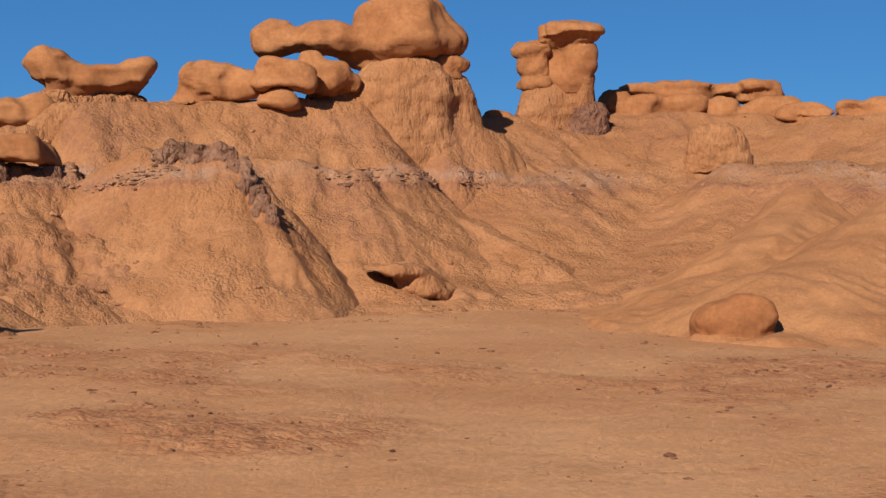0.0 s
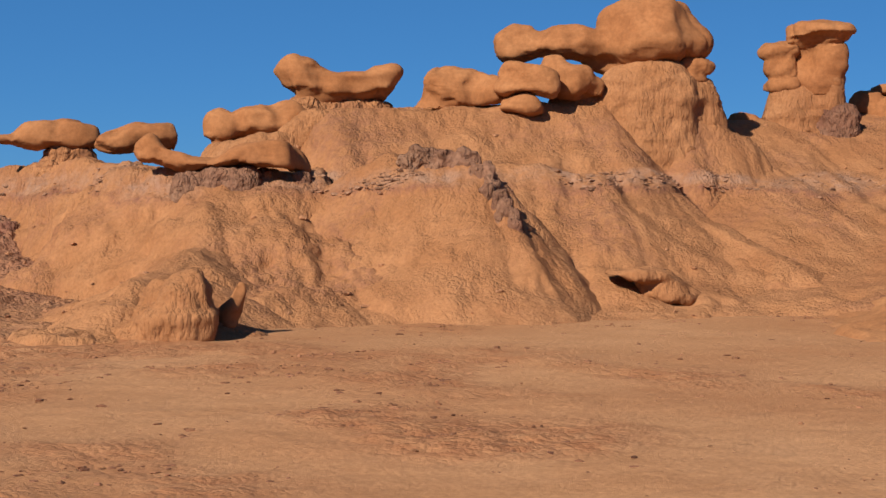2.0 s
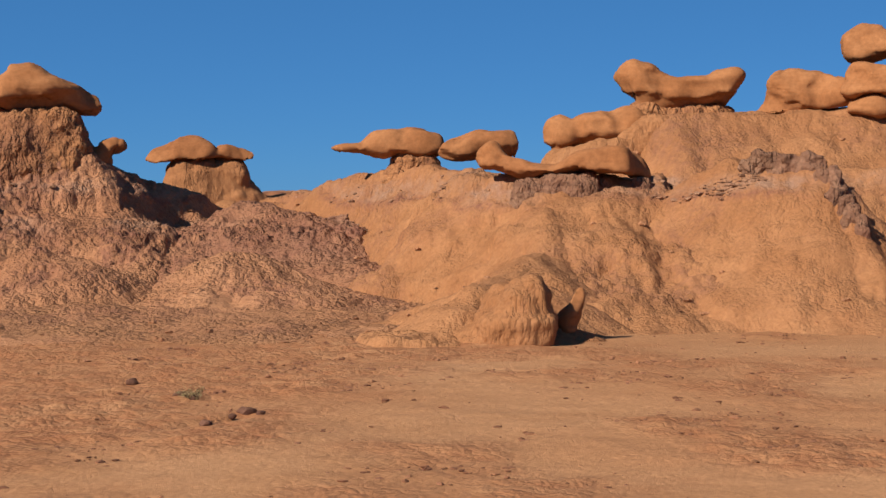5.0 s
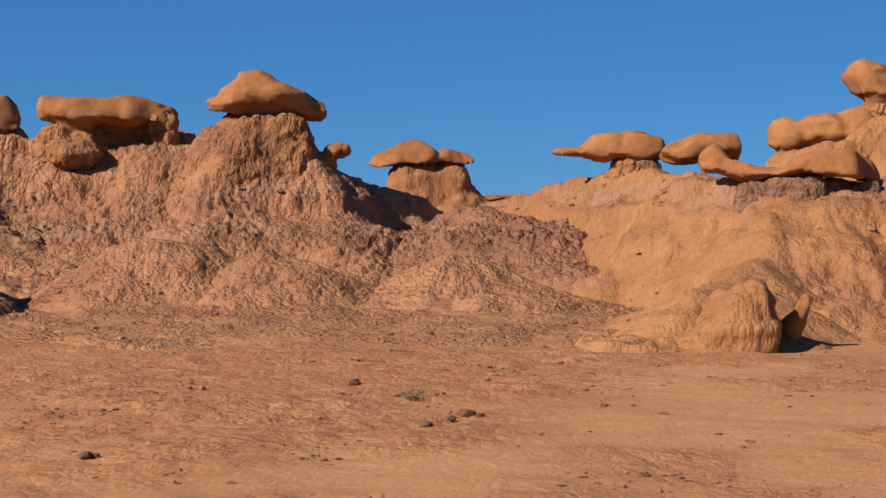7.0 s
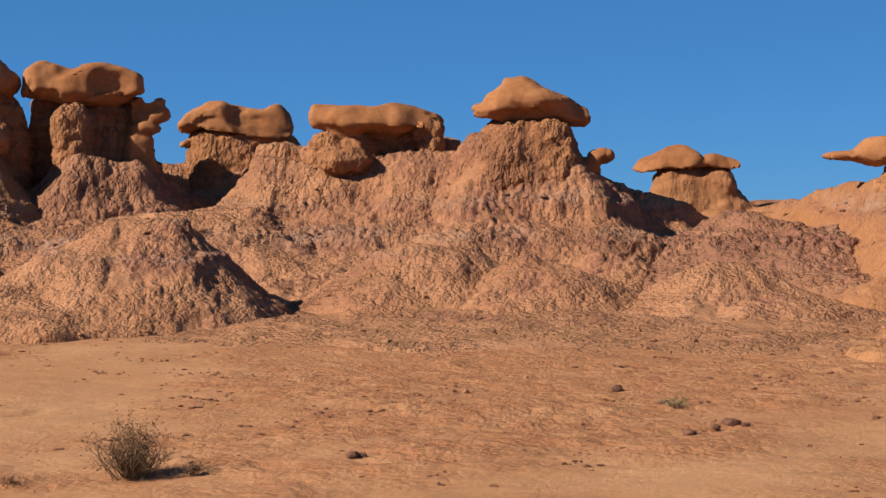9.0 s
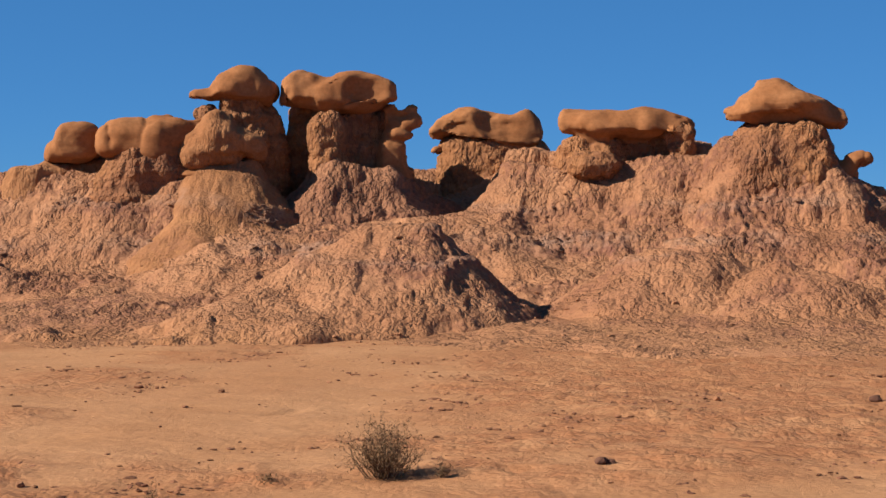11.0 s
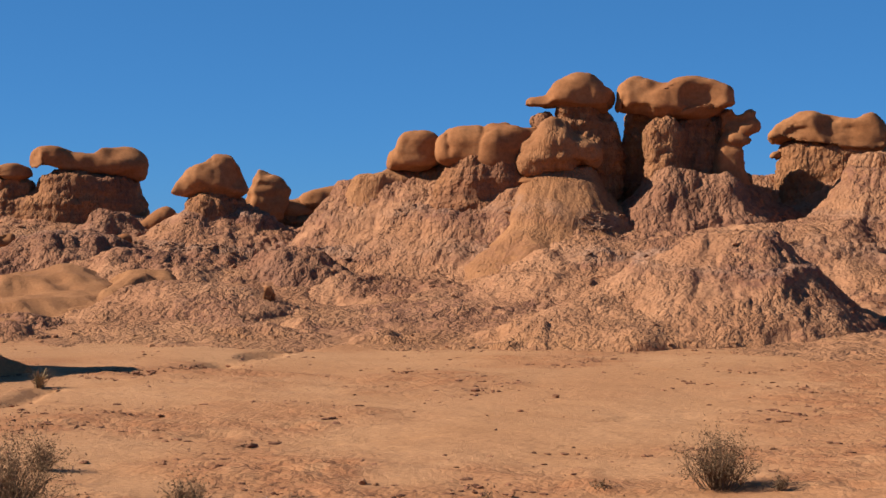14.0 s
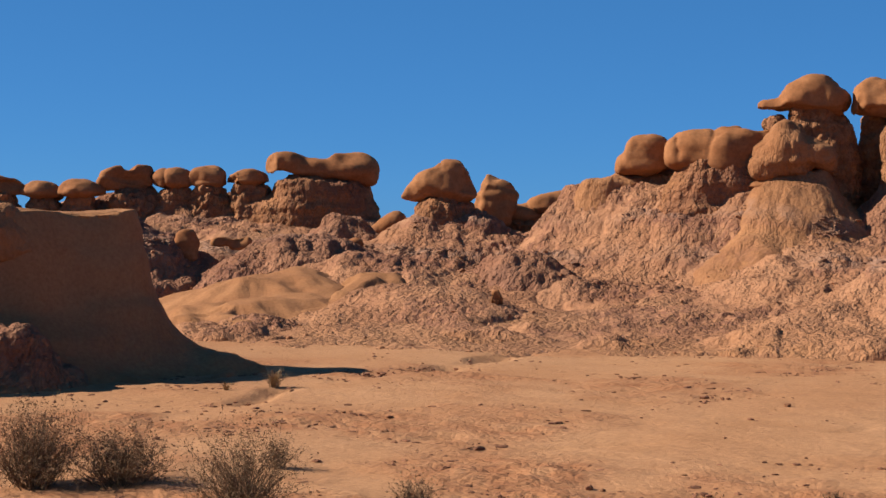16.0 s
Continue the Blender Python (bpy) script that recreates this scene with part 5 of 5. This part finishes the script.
formation("boulder", "small wedge-shaped boulder on a slope", "boulder", "", (3.63, 21.09, -0.16), -9.8, [
    ("boulder", "cap", 0.06, [(-0, -0, 0.15, 0.24, 0.19, 0.24, 0, 0, 0, -0.6), (0.08, -0, 0.26, 0.14, 0.12, 0.21, 0, 0, 0, -0.6)])])
formation("boulder", "small pale boulder on a slope", "boulder", "", (-12.46, 19.69, 0.33), 32.3, [
    ("boulder", "cap", 0.05, [(0, 0.1, 0.13, 0.2, 0.16, 0.22, 0, -0.3, 0, -0.6)])])
formation("butte_shoulder", "rough clay lump on the shoulder of a butte", "rock", "", (-13.17, 10.75, 1.19), 50.8, [
    ("lump", "clay", 0.1, [(0, -0, 0.32, 0.59, 0.41, 0.34, 0, 0, 0, 0)])])
crest, walk_rng = [(-0.8, 0.0, 1.02), (-0.3, 0.0, 1.08), (0.2, -0.05, 0.98), (0.42, -0.38, 0.66), (0.58, -0.81, 0.36), (0.76, -1.25, 0.0)], random.Random(12)
blocks = []
for (x1, y1, z1), (x2, y2, z2) in zip(crest, crest[1:]):
    for k in range(7):
        u, r = (k + walk_rng.random()) / 7, walk_rng.uniform(0.06, 0.13)
        blocks.append((x1 + u * (x2 - x1) + walk_rng.gauss(0, 0.05), y1 + u * (y2 - y1) + walk_rng.gauss(0, 0.06), z1 + u * (z2 - z1) + walk_rng.uniform(-0.06, 0.05),
                       r, r * walk_rng.uniform(0.7, 1.1), r * walk_rng.uniform(0.8, 1.5), walk_rng.uniform(-25, 25), 0, 0, 0.5))
formation("ledge", "grey crumbling blocks along a spur crest", "ledge", "", (9.89, 19.76, 1.15), -26.6, [("ledge", "grit", 0.03, blocks)], spur)

# ---------------------------------------------------------------- plants
def blades(n, rng, spread, height, width, bend):
    """Thin bent strips from one root, as quads."""
    v, f = [], []
    for k in range(n):
        a, out = rng.uniform(0, 6.283), spread * rng.uniform(0.1, 1.0)
        h = height * rng.uniform(0.5, 1.0)
        d = np.array([math.cos(a), math.sin(a), 0.0])
        side = np.array([-d[1], d[0], 0.0]) * width
        base = np.array([rng.normal(0, spread * 0.12), rng.normal(0, spread * 0.12), -0.01])
        i = len(v)
        for s in (0.0, 0.35, 0.7, 1.0):
            p = base + d * out * s ** bend + np.array([0, 0, h * s]) + rng.normal(0, 0.006, 3) * s
            v += [p - side * (1 - 0.7 * s), p + side * (1 - 0.7 * s)]
        f += [(i + 2 * q, i + 2 * q + 1, i + 2 * q + 3, i + 2 * q + 2) for q in range(3)]
    return v, f


def shrub(label, x, y, radius, height, seed, leaf_mat=LEAF, stems=70, leaves=1500):
    """A dry shrub: branching woody stems and a thin scatter of small leaves along them."""
    rng = np.random.default_rng(seed)
    v, f, tips = [], [], []

    def twig(p, d, length, r, depth):
        steps = 4
        ring = None
        for k in range(steps + 1):
            q = p + d * length * k / steps
            d = d + rng.normal(0, 0.10, 3) + np.array([0, 0, 0.03])
            d /= np.linalg.norm(d)
            rr = r * (1 - 0.7 * k / steps)
            a = np.cross(d, (0.3, 0.2, 0.9)); a /= np.linalg.norm(a)
            b = np.cross(d, a)
            i = len(v)
            v.extend([q + rr * a, q - rr * 0.5 * a + rr * 0.87 * b, q - rr * 0.5 * a - rr * 0.87 * b])
            if ring is not None:
                f.extend([(ring + m, ring + (m + 1) % 3, i + (m + 1) % 3, i + m) for m in range(3)])
            ring = i
            if k:
                tips.append((q, d))
            if depth and k and rng.random() < 0.92:
                e = d + rng.normal(0, 0.55, 3)
                twig(q, e / np.linalg.norm(e), length * 0.45, rr * 0.7, depth - 1)

    for k in range(stems):
        a, lean = rng.uniform(0, 6.283), rng.uniform(0.0, 1.0) ** 0.6
        d = np.array([math.cos(a) * lean * radius, math.sin(a) * lean * radius, height * math.sqrt(max(0.05, 1 - 0.8 * lean * lean))])
        root = np.array([math.cos(a), math.sin(a), 0]) * radius * 0.55 * lean * rng.random()
        d = d - root * 0.6
        n = np.linalg.norm(d)
        twig(root, d / n, n * rng.uniform(0.6, 1.0), 0.0036, 2)
    base = new("shrub")
    base.location = (x, y, land(x, y))
    part("branchwork", mesh_from("branchwork", v, f, TWIG), base)
    lv, lf = [], []
    for k in range(leaves):
        q, d = tips[rng.integers(len(tips))]
        c = q + rng.normal(0, 0.008, 3)
        a = rng.normal(0, 1, 3); a /= np.linalg.norm(a)
        b = np.cross(a, rng.normal(0, 1, 3)); b /= np.linalg.norm(b)
        s = rng.uniform(0.005, 0.011)
        i = len(lv)
        lv += [c - a * s, c + b * s * 0.4, c + a * s, c - b * s * 0.4]
        lf.append((i, i + 1, i + 2, i + 3))
    part("foliage", mesh_from("foliage", lv, lf, leaf_mat), base)
    return tagged(base, label, "shrub", "shrubs")


def tuft(label, x, y, spread, height, seed, mat=STRAW, n=90):
    rng = np.random.default_rng(seed)
    v, f = blades(n, rng, spread, height, 0.0035, 1.5)
    ob = new("grass_tuft", mesh_from("grass_tuft", v, f, mat))
    ob.location = (x, y, land(x, y))
    return tagged(ob, label, "grass", "grass tufts")


shrub("dry grey-brown desert shrub on bare sand", *(-2.61, 9.25), 0.23, 0.33, 5, stems=95, leaves=3200)
shrub("large dry grey-brown desert shrub", *(-7.6, 6.58), 0.34, 0.45, 6, stems=140, leaves=7500)
shrub("low spreading dry desert shrub", *(-7.15, 6.89), 0.36, 0.31, 7, stems=130, leaves=6500)
shrub("dry desert shrub with tall thin twigs", *(-5.83, 6.56), 0.36, 0.46, 8, stems=110, leaves=3500)
shrub("sparse dry desert shrub", *(-6.81, 7.99), 0.12, 0.20, 9, stems=40, leaves=600)
shrub("sparse low dry desert shrub", *(-5.14, 7.27), 0.17, 0.21, 10, stems=45, leaves=600)
shrub("small dry shrub with thin twigs", *(-3.5, 7.78), 0.06, 0.22, 11, stems=12, leaves=120)
shrub("small dry shrub with thin twigs", *(-4.51, 7.41), 0.10, 0.14, 12, stems=26, leaves=250)
shrub("tiny dry shrub beside a larger one", *(-2.24, 9.27), 0.07, 0.10, 13, stems=22, leaves=200)
shrub("tiny withered shrub on bare sand", *(-3.27, 8.96), 0.09, 0.06, 14, stems=20, leaves=150)
shrub("small green-grey sage at the foot of a slope", *(13.27, 13.8), 0.16, 0.17, 15, GREEN, 40, 900)
shrub("small dark sage on the sand", *(13.46, 11.68), 0.09, 0.14, 16, GREEN, 24, 300)
shrub("small dark sage on the sand", *(13.55, 11.14), 0.17, 0.15, 17, GREEN, 40, 700)
shrub("low green-grey sage on bare sand", *(0.93, 12.52), 0.14, 0.07, 18, GREEN, 30, 500)
tuft("pale tuft of dry grass in a shaded hollow", *(-10.11, 11.83), 0.16, 0.20, 20, STRAW, 160)
tuft("thin tuft of dry grass", *(-10.28, 11.31), 0.10, 0.10, 21, STRAW, 60)


# ---------------------------------------------------------------- loose stones
def lump_mesh(seed, mat):
    bm = bmesh.new()
    bmesh.ops.create_icosphere(bm, subdivisions=2, radius=1.0)
    rng = random.Random(seed)
    o = Vector((rng.random() * 50, rng.random() * 50, rng.random() * 50))
    for q in bm.verts:
        q.co *= 1 + 0.45 * noise.noise(q.co * 1.3 + o) + 0.15 * noise.noise(q.co * 3.1 + o)
        q.co.z *= 0.62
    me = bpy.data.meshes.new("stone")
    bm.to_mesh(me)
    bm.free()
    me.materials.append(mat)
    return me


rng = np.random.default_rng(4)
n = 16000
a, r = np.radians(rng.uniform(-54, 54, n)), 6 + 17 * rng.random(n) ** 0.7
gx, gy = -np.sin(a) * r, np.cos(a) * r
keep = 0.9 * scuffed_at(gx, gy) + 0.07 > rng.random(n)
gx, gy = gx[keep], gy[keep]
scatter("pebbles", "scattered small clods and pebbles on the sand", np.stack([gx, gy, ground_height(gx, gy)], 1),
        0.005 + 0.013 * rng.random(len(gx)) ** 3, STONE, 1)
n = 52000
a, r = np.radians(rng.uniform(-54, 54, n)), 7 + 15 * rng.random(n) ** 0.6
gx, gy = -np.sin(a) * r, np.cos(a) * r
gp = np.stack([gx, gy, np.zeros(n)], 1)
keep = (2.2 * scuffed_at(gx, gy) + 0.09) * np.clip(fbm(gp * 1.6, 3, 91) * 3.2 - 0.1, 0, 1.2) > rng.random(n)
gx, gy = gx[keep], gy[keep]
scatter("clods", "patches of dark reddish crumbled clods on the sand", np.stack([gx, gy, ground_height(gx, gy)], 1),
        0.008 + 0.026 * rng.random(len(gx)) ** 2.5, CLOD, 3, 0.45)
sp = np.concatenate(rubble_spots)
scatter("rubble", "loose clay crumbs lying on the slopes", sp, 0.012 + 0.045 * rng.random(len(sp)) ** 3, CRUST, 2)


def stone(label, x, y, size, seed, mat=STONE):
    ob = new("stone", lump_mesh(seed, mat))
    ob.matrix_world = pose(x, y, land(x, y) + size * 0.25, 0, 0, seed * 47) @ Matrix.Diagonal((size, size * 0.8, size, 1))
    return tagged(ob, label, "stone", "loose stones")


dark_clods = [((1.27, 11.55), 0.07), ((1.36, 11.45), 0.045), ((1.14, 11.38), 0.04), ((0.92, 11), 0.05), ((0.51, 13.77), 0.06), ((0.85, 12.76), 0.05),
              ((0.95, 12.49), 0.045), ((-1.31, 9.73), 0.05), ((-1.25, 9.75), 0.03)]
for k, ((x, y), size) in enumerate(dark_clods):
    stone("dark crumbled clod on the sand", x, y, size, 30 + k, DARK)
loose = [((-4.4, 18.38), 0.035), ((-3.37, 14.94), 0.03), ((-5.25, 13.19), 0.035), ((-5.15, 8.98), 0.035), ((-4.74, 8.6), 0.035),
         ((-1.79, 11.5), 0.03), ((-1.66, 10.8), 0.03), ((-4.41, 18.44), 0.035), ((-0.82, 13.47), 0.04), ((-0.32, 14.64), 0.03), ((-0.69, 9.22), 0.02),
         ((4.65, 8.65), 0.025), ((4.52, 9.12), 0.02), ((7.96, 18.09), 0.045), ((8.84, 17.13), 0.04), ((6.98, 8.58), 0.02), ((-2.01, 11.57), 0.03)]
for k, ((x, y), size) in enumerate(loose):
    stone("small brown stone on the sand", x, y, size, 60 + k)
